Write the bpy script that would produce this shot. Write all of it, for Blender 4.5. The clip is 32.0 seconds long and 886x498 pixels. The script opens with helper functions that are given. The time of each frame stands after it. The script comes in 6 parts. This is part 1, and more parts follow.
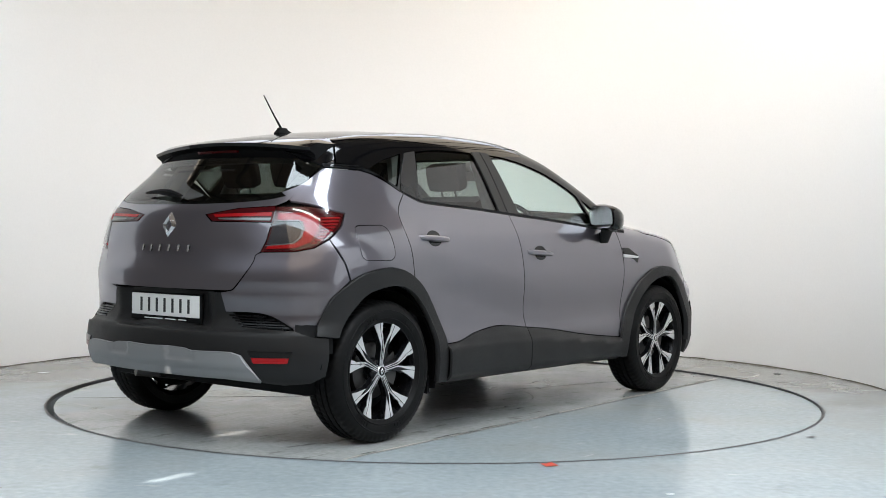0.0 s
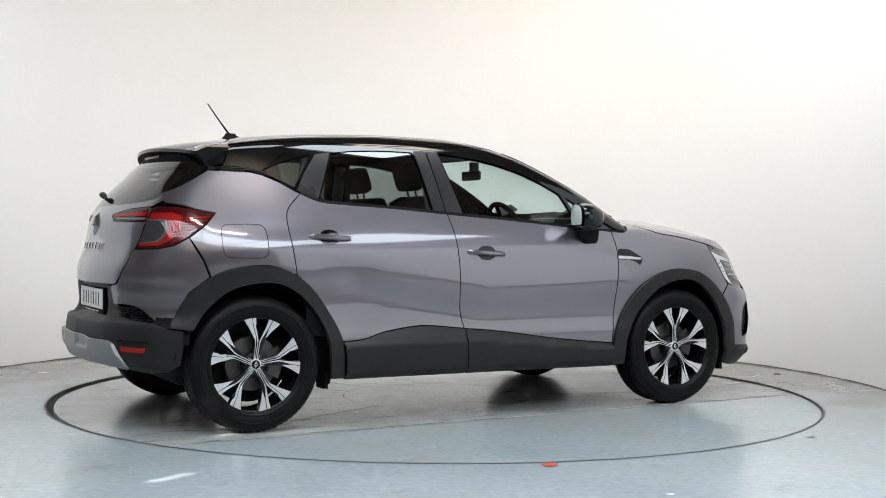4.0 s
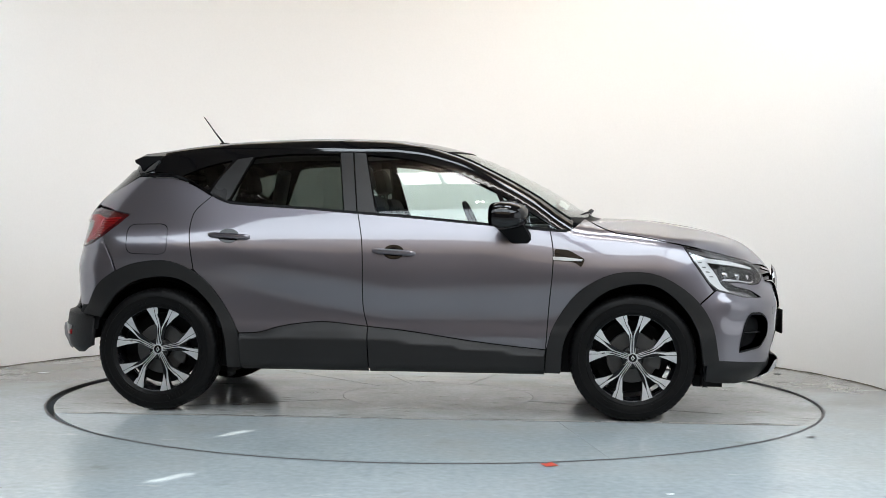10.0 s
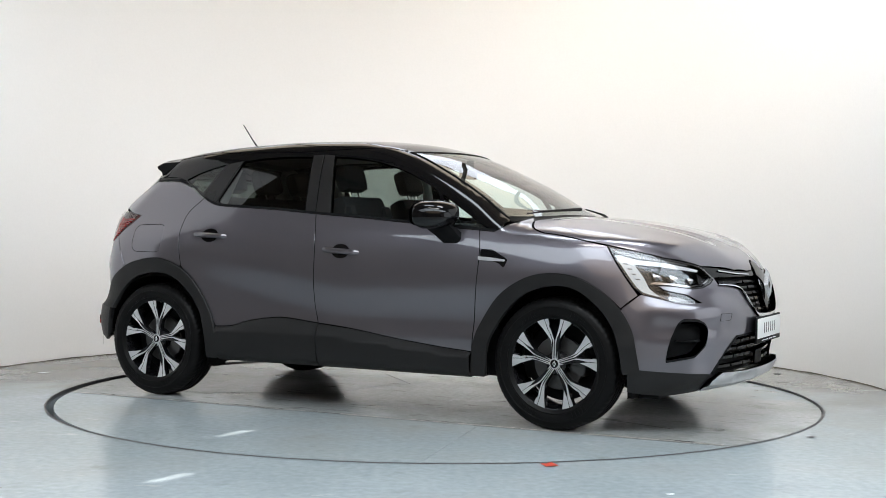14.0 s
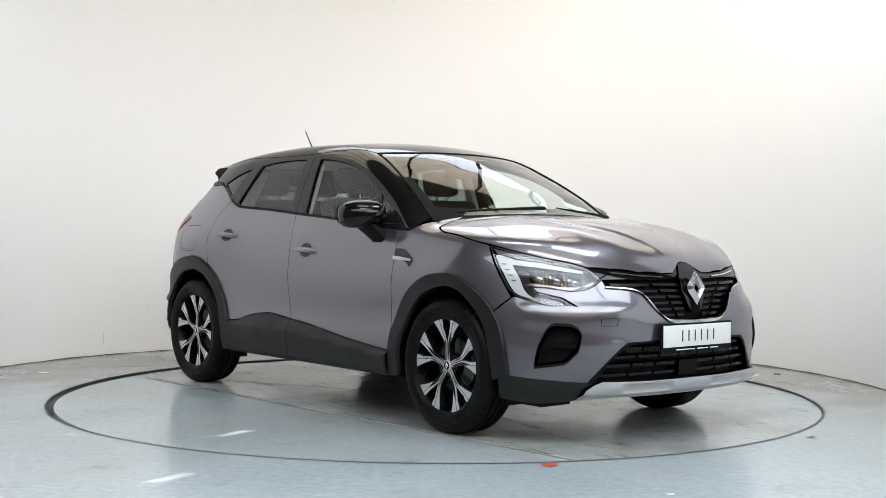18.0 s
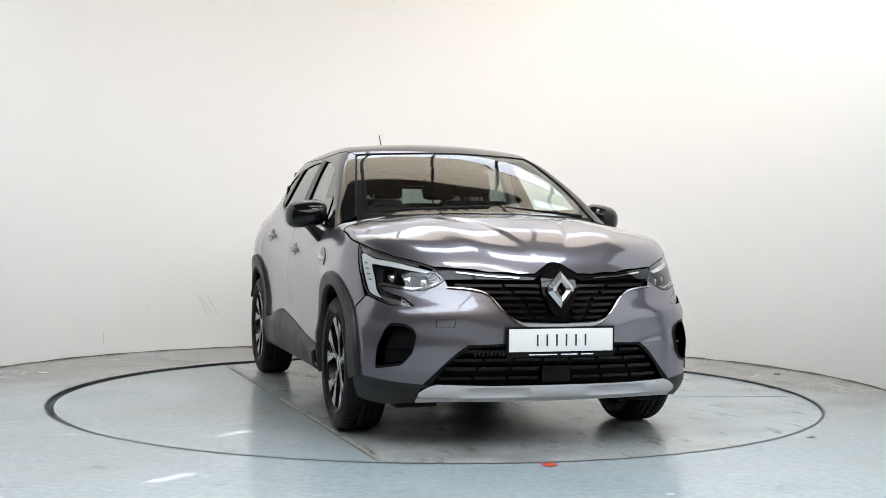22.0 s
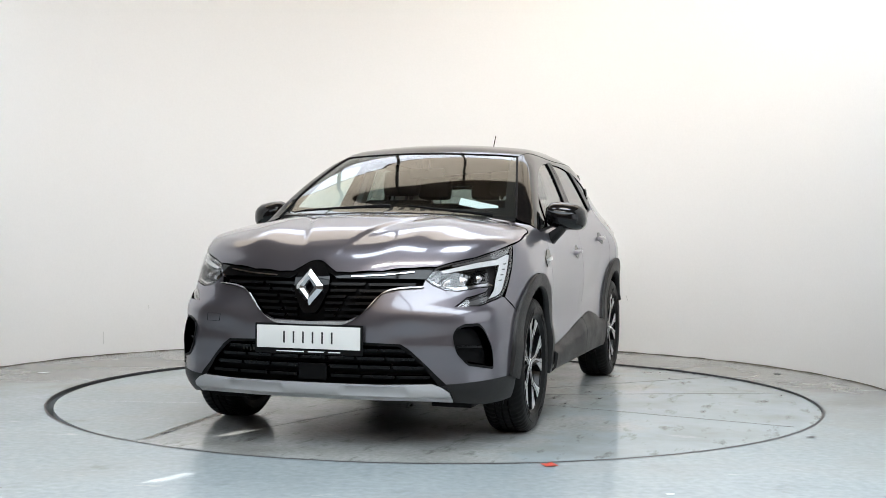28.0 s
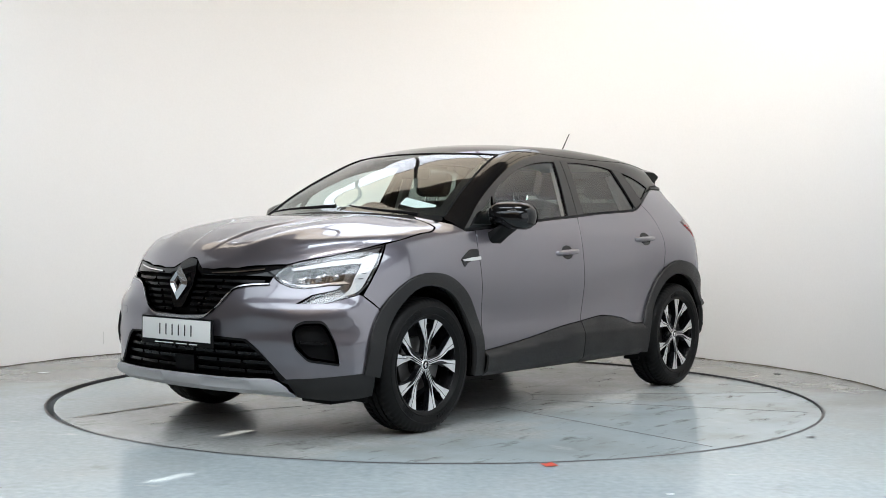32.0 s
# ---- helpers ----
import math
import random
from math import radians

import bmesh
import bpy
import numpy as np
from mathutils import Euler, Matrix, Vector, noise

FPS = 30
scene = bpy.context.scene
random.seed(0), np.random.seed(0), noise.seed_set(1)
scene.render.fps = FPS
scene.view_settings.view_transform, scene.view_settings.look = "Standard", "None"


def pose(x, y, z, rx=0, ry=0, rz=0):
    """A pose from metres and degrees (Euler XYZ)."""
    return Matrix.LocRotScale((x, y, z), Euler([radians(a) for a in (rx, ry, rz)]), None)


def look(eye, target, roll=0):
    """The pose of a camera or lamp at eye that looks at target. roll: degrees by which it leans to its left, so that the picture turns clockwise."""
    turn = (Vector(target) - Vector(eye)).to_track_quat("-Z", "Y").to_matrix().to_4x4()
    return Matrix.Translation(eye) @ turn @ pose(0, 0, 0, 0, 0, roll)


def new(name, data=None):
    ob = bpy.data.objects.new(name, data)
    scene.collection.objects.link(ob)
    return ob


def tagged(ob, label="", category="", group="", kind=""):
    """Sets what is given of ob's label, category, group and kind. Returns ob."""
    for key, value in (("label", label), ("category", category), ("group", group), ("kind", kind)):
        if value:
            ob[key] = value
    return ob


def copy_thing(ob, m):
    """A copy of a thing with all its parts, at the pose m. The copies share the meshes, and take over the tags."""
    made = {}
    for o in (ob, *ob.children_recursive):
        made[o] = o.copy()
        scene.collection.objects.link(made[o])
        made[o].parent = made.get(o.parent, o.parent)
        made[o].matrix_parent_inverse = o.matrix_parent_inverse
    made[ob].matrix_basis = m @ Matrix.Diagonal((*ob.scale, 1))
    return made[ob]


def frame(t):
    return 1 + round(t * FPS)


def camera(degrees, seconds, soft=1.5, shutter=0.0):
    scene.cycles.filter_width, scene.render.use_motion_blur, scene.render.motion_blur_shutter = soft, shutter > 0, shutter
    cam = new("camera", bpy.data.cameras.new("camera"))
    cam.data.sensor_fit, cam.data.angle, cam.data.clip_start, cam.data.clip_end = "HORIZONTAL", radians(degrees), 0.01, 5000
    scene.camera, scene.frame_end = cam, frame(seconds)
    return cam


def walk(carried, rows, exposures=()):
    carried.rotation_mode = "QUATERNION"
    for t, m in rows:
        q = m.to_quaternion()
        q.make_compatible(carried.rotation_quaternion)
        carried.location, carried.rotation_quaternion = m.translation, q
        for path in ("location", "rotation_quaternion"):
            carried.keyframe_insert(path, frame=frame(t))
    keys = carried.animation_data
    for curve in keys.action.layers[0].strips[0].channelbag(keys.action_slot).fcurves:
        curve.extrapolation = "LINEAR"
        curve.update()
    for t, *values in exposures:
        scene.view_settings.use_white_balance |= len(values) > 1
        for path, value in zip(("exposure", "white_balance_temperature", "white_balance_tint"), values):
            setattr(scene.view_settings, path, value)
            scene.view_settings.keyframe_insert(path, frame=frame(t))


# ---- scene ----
cam = camera(39.53, 32.0, soft=0.75)
EYE = Vector((0.0, -7.641, 1.007))
VIEW = look(EYE, EYE + Vector((0.00283, 0.99990, -0.01415)), 0.546)
walk(cam, [(0.0, VIEW), (32.0, VIEW)])

# ---- light: a closed hall with rooflights, a warm lamp on the wall, thin sunbeams through two added roof slits ----
world = bpy.data.worlds.new("world")
scene.world = world
world.use_nodes = True
sky = world.node_tree.nodes.new("ShaderNodeTexSky")
sky.sky_type, sky.sun_disc, sky.sun_elevation, sky.sun_rotation = "NISHITA", False, radians(33), radians(219)
world.node_tree.links.new(sky.outputs["Color"], world.node_tree.nodes["Background"].inputs["Color"])
world.node_tree.nodes["Background"].inputs["Strength"].default_value = 0.1
scene.view_settings.exposure = 0.82


def lamp(name, kind, m, energy, color, size=None, spread=None):
    data = bpy.data.lights.new(name, kind)
    data.energy, data.color = energy, color
    if kind == "AREA":
        data.shape, data.size, data.size_y = "RECTANGLE", size[0], size[1]
        if spread:
            data.spread = radians(spread)
    ob = new(name, data)
    ob.matrix_basis = m
    return ob


SUN_WAY = Vector((0.63, 0.77, -0.65))
sun = lamp("sun", "SUN", look((0, 0, 20), Vector((0, 0, 20)) + SUN_WAY), 5.0, (1.0, 0.96, 0.9))
sun.data.angle = radians(0.15)
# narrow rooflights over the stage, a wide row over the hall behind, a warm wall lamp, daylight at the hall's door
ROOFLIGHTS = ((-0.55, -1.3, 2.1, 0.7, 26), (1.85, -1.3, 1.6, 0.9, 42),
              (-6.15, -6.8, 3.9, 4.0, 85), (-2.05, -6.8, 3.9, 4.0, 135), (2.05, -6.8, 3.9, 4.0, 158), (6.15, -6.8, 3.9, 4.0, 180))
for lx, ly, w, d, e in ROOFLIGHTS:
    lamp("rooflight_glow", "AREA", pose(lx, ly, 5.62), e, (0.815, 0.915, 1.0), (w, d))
lamp("wall_lamp_glow", "AREA", look((1.6, -0.5, 5.2), (0.7, 3.0, 2.7)), 34, (1.0, 0.86, 0.72), (0.9, 0.9), 130)
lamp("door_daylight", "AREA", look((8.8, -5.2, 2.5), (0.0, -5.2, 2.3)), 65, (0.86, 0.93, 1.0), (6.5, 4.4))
# ---- materials ----
def material(name, color, rough=0.5, metal=0.0, vary=0.06, scale=8.0, fine=120.0, bump=0.0, coat=0.0, random_tone=0.0, rough_vary=0.08, space="Object", spec=0.5):
    m = bpy.data.materials.new(name)
    m.use_nodes = True
    nt = m.node_tree
    b = nt.nodes["Principled BSDF"]
    b.inputs["Metallic"].default_value = metal
    b.inputs["Coat Weight"].default_value = coat
    b.inputs["Specular IOR Level"].default_value = spec
    b.inputs["Coat Roughness"].default_value = 0.03
    tc = nt.nodes.new("ShaderNodeTexCoord")
    big, small = nt.nodes.new("ShaderNodeTexNoise"), nt.nodes.new("ShaderNodeTexNoise")
    big.inputs["Scale"].default_value, small.inputs["Scale"].default_value = scale, fine
    big.inputs["Detail"].default_value = 6
    for n in (big, small):
        nt.links.new(tc.outputs[space], n.inputs["Vector"])
    add = nt.nodes.new("ShaderNodeMath")
    add.operation = "ADD"
    nt.links.new(big.outputs["Fac"], add.inputs[0])
    nt.links.new(small.outputs["Fac"], add.inputs[1])
    src = add.outputs[0]
    if random_tone:
        info = nt.nodes.new("ShaderNodeObjectInfo")
        mul = nt.nodes.new("ShaderNodeMath")
        mul.operation = "MULTIPLY_ADD"
        mul.inputs[1].default_value = random_tone
        nt.links.new(info.outputs["Random"], mul.inputs[0])
        nt.links.new(src, mul.inputs[2])
        src = mul.outputs[0]
    tone = nt.nodes.new("ShaderNodeMapRange")
    tone.inputs["From Min"].default_value, tone.inputs["From Max"].default_value = 0.6, 1.4
    tone.inputs["To Min"].default_value, tone.inputs["To Max"].default_value = 1 - vary, 1 + vary
    nt.links.new(src, tone.inputs["Value"])
    mix = nt.nodes.new("ShaderNodeMix")
    mix.data_type, mix.blend_type = "RGBA", "MULTIPLY"
    mix.inputs["Factor"].default_value = 1.0
    mix.inputs["A"].default_value = (*color, 1)
    nt.links.new(tone.outputs[0], mix.inputs["B"])
    nt.links.new(mix.outputs["Result"], b.inputs["Base Color"])
    rr = nt.nodes.new("ShaderNodeMapRange")
    rr.inputs["To Min"].default_value, rr.inputs["To Max"].default_value = max(0.0, rough - rough_vary), min(1.0, rough + rough_vary)
    rr.inputs["From Min"].default_value, rr.inputs["From Max"].default_value = 0.3, 0.7
    nt.links.new(big.outputs["Fac"], rr.inputs["Value"])
    nt.links.new(rr.outputs[0], b.inputs["Roughness"])
    if bump:
        bp = nt.nodes.new("ShaderNodeBump")
        bp.inputs["Strength"].default_value, bp.inputs["Distance"].default_value = bump, 0.002
        nt.links.new(small.outputs["Fac"], bp.inputs["Height"])
        nt.links.new(bp.outputs[0], b.inputs["Normal"])
    return m


def glass(name, tint, gloss=1.0):
    """A thin pane: tinted see-through, mirrored by Fresnel."""
    m = bpy.data.materials.new(name)
    m.use_nodes = True
    nt = m.node_tree
    nt.nodes.remove(nt.nodes["Principled BSDF"])
    out = nt.nodes["Material Output"]
    tr, gl, mx, lw, po, ma = (nt.nodes.new("ShaderNode" + k) for k in ("BsdfTransparent", "BsdfGlossy", "MixShader", "LayerWeight", "Math", "Math"))
    tr.inputs["Color"].default_value = (*tint, 1)
    gl.inputs["Roughness"].default_value = 0.01
    gl.inputs["Color"].default_value = (gloss, gloss, gloss, 1)
    lw.inputs["Blend"].default_value = 0.5
    po.operation, ma.operation = "POWER", "MULTIPLY_ADD"
    po.inputs[1].default_value = 4.6
    ma.inputs[1].default_value, ma.inputs[2].default_value = 0.90, 0.06
    nt.links.new(lw.outputs["Facing"], po.inputs[0])
    nt.links.new(po.outputs[0], ma.inputs[0])
    nt.links.new(ma.outputs[0], mx.inputs["Fac"])
    nt.links.new(tr.outputs[0], mx.inputs[1])
    nt.links.new(gl.outputs[0], mx.inputs[2])
    nt.links.new(mx.outputs[0], out.inputs["Surface"])
    return m


def glow(name, color, strength):
    m = bpy.data.materials.new(name)
    m.use_nodes = True
    b = m.node_tree.nodes["Principled BSDF"]
    b.inputs["Base Color"].default_value = (*color, 1)
    b.inputs["Emission Color"].default_value = (*color, 1)
    b.inputs["Emission Strength"].default_value = strength
    return m


PAINT = material("grey_metallic_paint", (0.165, 0.153, 0.172), 0.33, 0.85, 0.03, 1.5, 900, 0.0, 1.0, rough_vary=0.015)
PAINT.node_tree.nodes["Principled BSDF"].inputs["Coat IOR"].default_value = 1.74
PAINT.node_tree.nodes["Principled BSDF"].inputs["Specular Tint"].default_value = (0.86, 0.90, 1.0, 1)
GLOSS_BLACK = material("gloss_black_paint", (0.0035, 0.0035, 0.004), 0.06, 0.0, 0.1, 3, 400, 0.0, 0.0, rough_vary=0.02, spec=0.42)
PLASTIC = material("dark_grained_plastic", (0.0108, 0.0103, 0.0104), 0.45, 0.0, 0.12, 5, 700, 0.2, spec=0.32)
BLACK = material("matt_black_plastic", (0.005, 0.005, 0.0055), 0.6, 0.0, 0.15, 8, 500, 0.1, spec=0.12)
GRILLE = material("satin_black_grille", (0.0035, 0.0035, 0.004), 0.26, 0.0, 0.1, 8, 500, spec=0.22)
PILLAR = material("satin_charcoal_pillar_film", (0.014, 0.013, 0.013), 0.34, 0.0, 0.08, 6, 600, spec=0.36)
RUBBER = material("black_tyre_rubber", (0.0032, 0.0031, 0.0032), 0.48, 0.0, 0.3, 10, 260, 0.2, spec=0.16)
SILVER = material("satin_silver_trim", (0.50, 0.50, 0.51), 0.38, 0.35, 0.04, 6, 500)
SILVER_DARK = material("satin_dark_silver", (0.26, 0.26, 0.265), 0.38, 0.4, 0.04, 6, 500)
BRIGHT = material("bright_trim", (0.66, 0.66, 0.67), 0.16, 0.75, 0.04, 6, 500)
ALLOY = material("machined_alloy", (0.74, 0.74, 0.75), 0.34, 0.75, 0.04, 9, 300)
RIM_DARK = material("black_rim_paint", (0.006, 0.006, 0.007), 0.25, 0.0, 0.1, 9, 300, spec=0.35)
DISC = material("brake_disc_steel", (0.10, 0.097, 0.095), 0.42, 0.8, 0.15, 12, 200)
CHROME = material("chrome", (0.80, 0.80, 0.81), 0.08, 1.0, 0.03, 6, 200, rough_vary=0.03)
BADGE = material("polished_badge_metal", (0.56, 0.56, 0.57), 0.14, 0.95, 0.03, 6, 200, rough_vary=0.03)
FABRIC = material("charcoal_seat_cloth", (0.016, 0.016, 0.018), 0.85, 0.0, 0.2, 14, 500, 0.5, spec=0.15)
LINING = material("pale_grey_headlining", (0.42, 0.41, 0.39), 0.9, 0.0, 0.06, 6, 300, 0.3)
DASH = material("dark_dashboard", (0.016, 0.017, 0.019), 0.5, 0.0, 0.1, 7, 500, 0.3, spec=0.3)
PLATE = material("white_plate", (0.82, 0.82, 0.80), 0.35, 0.0, 0.03, 9, 300)
INK = material("black_print", (0.02, 0.02, 0.022), 0.5)
PAPER = material("white_paper", (0.80, 0.84, 0.84), 0.6, 0.0, 0.03)
RED = material("red_lamp_plastic", (0.32, 0.008, 0.010), 0.16, 0.0, 0.1, 30, 300, 0.0, 0.0, spec=0.3)
RED_DARK = material("dark_red_lamp", (0.045, 0.002, 0.003), 0.15, 0.0, 0.1, 30, 300, 0.0, 0.0, spec=0.35)
LAMP_CLEAR = material("clear_grey_lamp_plastic", (0.19, 0.185, 0.19), 0.18, 0.5, 0.1, 20, 200, 0.0, 0.3)
LED = material("white_translucent_plastic", (0.62, 0.63, 0.64), 0.22, 0.0, 0.04, 20, 200, 0.0, 1.0)
SMOKE = material("smoke_grey_lamp_plastic", (0.055, 0.052, 0.056), 0.12, 0.3, 0.05, 20, 200, 0.0, 0.5)
REFLECTOR = material("lamp_reflector", (0.62, 0.62, 0.64), 0.12, 1.0, 0.1, 14, 90)
CLEAR = glass("clear_glass", (0.79, 0.885, 0.865))
LENS = glass("clear_lens", (0.93, 0.93, 0.93))
TINT = glass("dark_tinted_glass", (0.25, 0.285, 0.265))
WALL = material("white_painted_wall", (0.87, 0.865, 0.86), 0.62, 0.0, 0.02, 0.7, 60, 0.05, spec=0.3)
HALL = material("brown_hall_roof", (0.26, 0.21, 0.165), 0.7, 0.0, 0.15, 0.5, 20)
HALL_DARK = material("dark_brown_hall_walls", (0.15, 0.125, 0.105), 0.7, 0.0, 0.2, 0.6, 20)
ROOF_SHEET = glow("translucent_beige_roof_sheet", (1.0, 0.80, 0.60), 0.42)
STAGE_SHEET = glow("translucent_cream_roof_sheet", (1.0, 0.88, 0.72), 0.90)
SKY_SHEET = glow("clear_roof_sheet", (0.85, 0.90, 1.0), 1.9)
STRIP_PANE = glow("clear_strip_pane", (1.0, 0.99, 0.97), 9.0)
SPOT = glow("white_spot_lens", (1.0, 0.98, 0.95), 60.0)
STEEL = material("dark_painted_steel", (0.06, 0.06, 0.065), 0.5, 0.2, 0.1, 3, 60)
BEAM = material("brown_painted_steel", (0.10, 0.085, 0.07), 0.6, 0.0, 0.15, 3, 60)
# ---- mesh helpers ----
def mesh_object(name, verts, faces, mat, parent=None, label="", smooth=True):
    me = bpy.data.meshes.new(name)
    me.from_pydata([tuple(map(float, v)) for v in verts], [], [tuple(map(int, f)) for f in faces])
    me.update()
    if smooth:
        me.polygons.foreach_set("use_smooth", [True] * len(me.polygons))
    if mat:
        me.materials.append(mat)
    ob = new(name, me)
    if parent:
        ob.parent = parent
    if label:
        ob["label"] = label
    return ob


def part(name, bm, mat, parent, label="", smooth=True):
    bmesh.ops.recalc_face_normals(bm, faces=bm.faces)
    me = bpy.data.meshes.new(name)
    bm.to_mesh(me)
    bm.free()
    if smooth:
        me.polygons.foreach_set("use_smooth", [True] * len(me.polygons))
        me.set_sharp_from_angle(angle=radians(35))
    if mat:
        me.materials.append(mat)
    ob = new(name, me)
    if parent:
        ob.parent = parent
    if label:
        ob["label"] = label
    return ob


def box(bm, x0, x1, y0, y1, z0, z1, bevel=0.0, m=None):
    r = bmesh.ops.create_cube(bm, size=1.0)
    vs = r["verts"]
    for v in vs:
        v.co = Vector(((x0 + x1) / 2 + v.co.x * (x1 - x0), (y0 + y1) / 2 + v.co.y * (y1 - y0), (z0 + z1) / 2 + v.co.z * (z1 - z0)))
    if bevel:
        es = list({e for v in vs for e in v.link_edges})
        r = bmesh.ops.bevel(bm, geom=es, offset=bevel, segments=2, profile=0.6, affect="EDGES")
        vs = list({v for f in r["faces"] for v in f.verts} | {v for v in vs if v.is_valid})
    if m:
        bmesh.ops.transform(bm, matrix=m, verts=vs)
    return vs


def lathe(bm, profile, n=48, axis="y", arc=360.0, start=0.0, caps=False):
    """Turns (radius, along) points round an axis through the origin."""
    rings = []
    closed = arc >= 359.9
    for i in range(n if closed else n + 1):
        a = radians(start + arc * i / n)
        c, s = math.cos(a), math.sin(a)
        if axis == "y":
            rings.append([bm.verts.new((r * c, h, r * s)) for r, h in profile])
        elif axis == "z":
            rings.append([bm.verts.new((r * c, r * s, h)) for r, h in profile])
        else:
            rings.append([bm.verts.new((h, r * c, r * s)) for r, h in profile])
    for i in range(n):
        a, b = rings[i], rings[(i + 1) % len(rings)]
        for j in range(len(profile) - 1):
            bm.faces.new((a[j], b[j], b[j + 1], a[j + 1]))
    return rings


def tube(bm, path, radius, n=8, caps=True):
    """A round bar along points; radius may be a list."""
    path = [Vector(p) for p in path]
    rs = radius if isinstance(radius, (list, tuple)) else [radius] * len(path)
    rings = []
    up = Vector((0.3, 0.2, 1)).normalized()
    for i, p in enumerate(path):
        d = (path[min(i + 1, len(path) - 1)] - path[max(i - 1, 0)]).normalized()
        a = d.cross(up).normalized()
        b = d.cross(a)
        rings.append([bm.verts.new(p + (a * math.cos(k * math.tau / n) + b * math.sin(k * math.tau / n)) * rs[i]) for k in range(n)])
    for r, q in zip(rings, rings[1:]):
        for k in range(n):
            bm.faces.new((r[k], r[(k + 1) % n], q[(k + 1) % n], q[k]))
    if caps:
        bm.faces.new(rings[0][::-1])
        bm.faces.new(rings[-1])


def curve(*pts, n=6):
    """A Catmull-Rom curve through 2D points."""
    p = np.array(pts, float)
    p = np.vstack([2 * p[0] - p[1], p, 2 * p[-1] - p[-2]])
    out = []
    for i in range(1, len(p) - 2):
        for k in range(n):
            t = k / n
            out.append(0.5 * (2 * p[i] + (p[i + 1] - p[i - 1]) * t + (2 * p[i - 1] - 5 * p[i] + 4 * p[i + 1] - p[i + 2]) * t * t
                              + (3 * p[i] - p[i - 1] - 3 * p[i + 1] + p[i + 2]) * t ** 3))
    out.append(p[-2])
    return np.array(out)


def ring(*runs):
    """Joins curves and points into one closed outline."""
    out = []
    for r in runs:
        for q in np.atleast_2d(np.array(r, float)):
            if not out or np.abs(q - out[-1]).max() > 1e-5:
                out.append(q)
    if np.abs(out[0] - out[-1]).max() < 1e-5:
        out.pop()
    return np.array(out)


def rounded(outline, r, n=4):
    """Rounds the corners of an outline."""
    p = np.array(outline, float)
    out = []
    for i in range(len(p)):
        a, b, c = p[i - 1], p[i], p[(i + 1) % len(p)]
        la, lc = np.linalg.norm(a - b), np.linalg.norm(c - b)
        d = min(r, la * 0.45, lc * 0.45)
        s, e = b + (a - b) / la * d, b + (c - b) / lc * d
        for k in range(n + 1):
            t = k / n
            out.append((1 - t) ** 2 * s + 2 * t * (1 - t) * b + t * t * e)
    return np.array(out)


def inset(outline, d):
    """Moves an outline inwards by d (outwards when below zero)."""
    p = np.array(outline, float)
    q, r = np.roll(p, 1, 0), np.roll(p, -1, 0)
    area = np.sum(p[:, 0] * r[:, 1] - r[:, 0] * p[:, 1])
    s = 1 if area > 0 else -1
    e1, e2 = p - q, r - p
    n1 = np.stack([-e1[:, 1], e1[:, 0]], 1) / np.maximum(np.linalg.norm(e1, axis=1, keepdims=True), 1e-9)
    n2 = np.stack([-e2[:, 1], e2[:, 0]], 1) / np.maximum(np.linalg.norm(e2, axis=1, keepdims=True), 1e-9)
    n = n1 + n2
    n = n / np.maximum(np.linalg.norm(n, axis=1, keepdims=True), 0.5) 
    k = 1 / np.maximum(np.sum(n * n1, 1), 0.5)
    return p + s * d * n * k[:, None]


def within(poly, q):
    x, y = q[:, 0][:, None], q[:, 1][:, None]
    x0, y0 = poly[:, 0][None], poly[:, 1][None]
    x1, y1 = np.roll(poly[:, 0], -1)[None], np.roll(poly[:, 1], -1)[None]
    cross = ((y0 > y) != (y1 > y)) & (x < (x1 - x0) * (y - y0) / np.where(y1 == y0, 1e-12, y1 - y0) + x0)
    return cross.sum(1) % 2 == 1


def dense(outline, step):
    out = []
    p = np.array(outline, float)
    for a, b in zip(p, np.roll(p, -1, 0)):
        n = max(1, int(np.ceil(np.linalg.norm((b - a) / step))))
        out += [a + (b - a) * k / n for k in range(n)]
    return np.array(out)


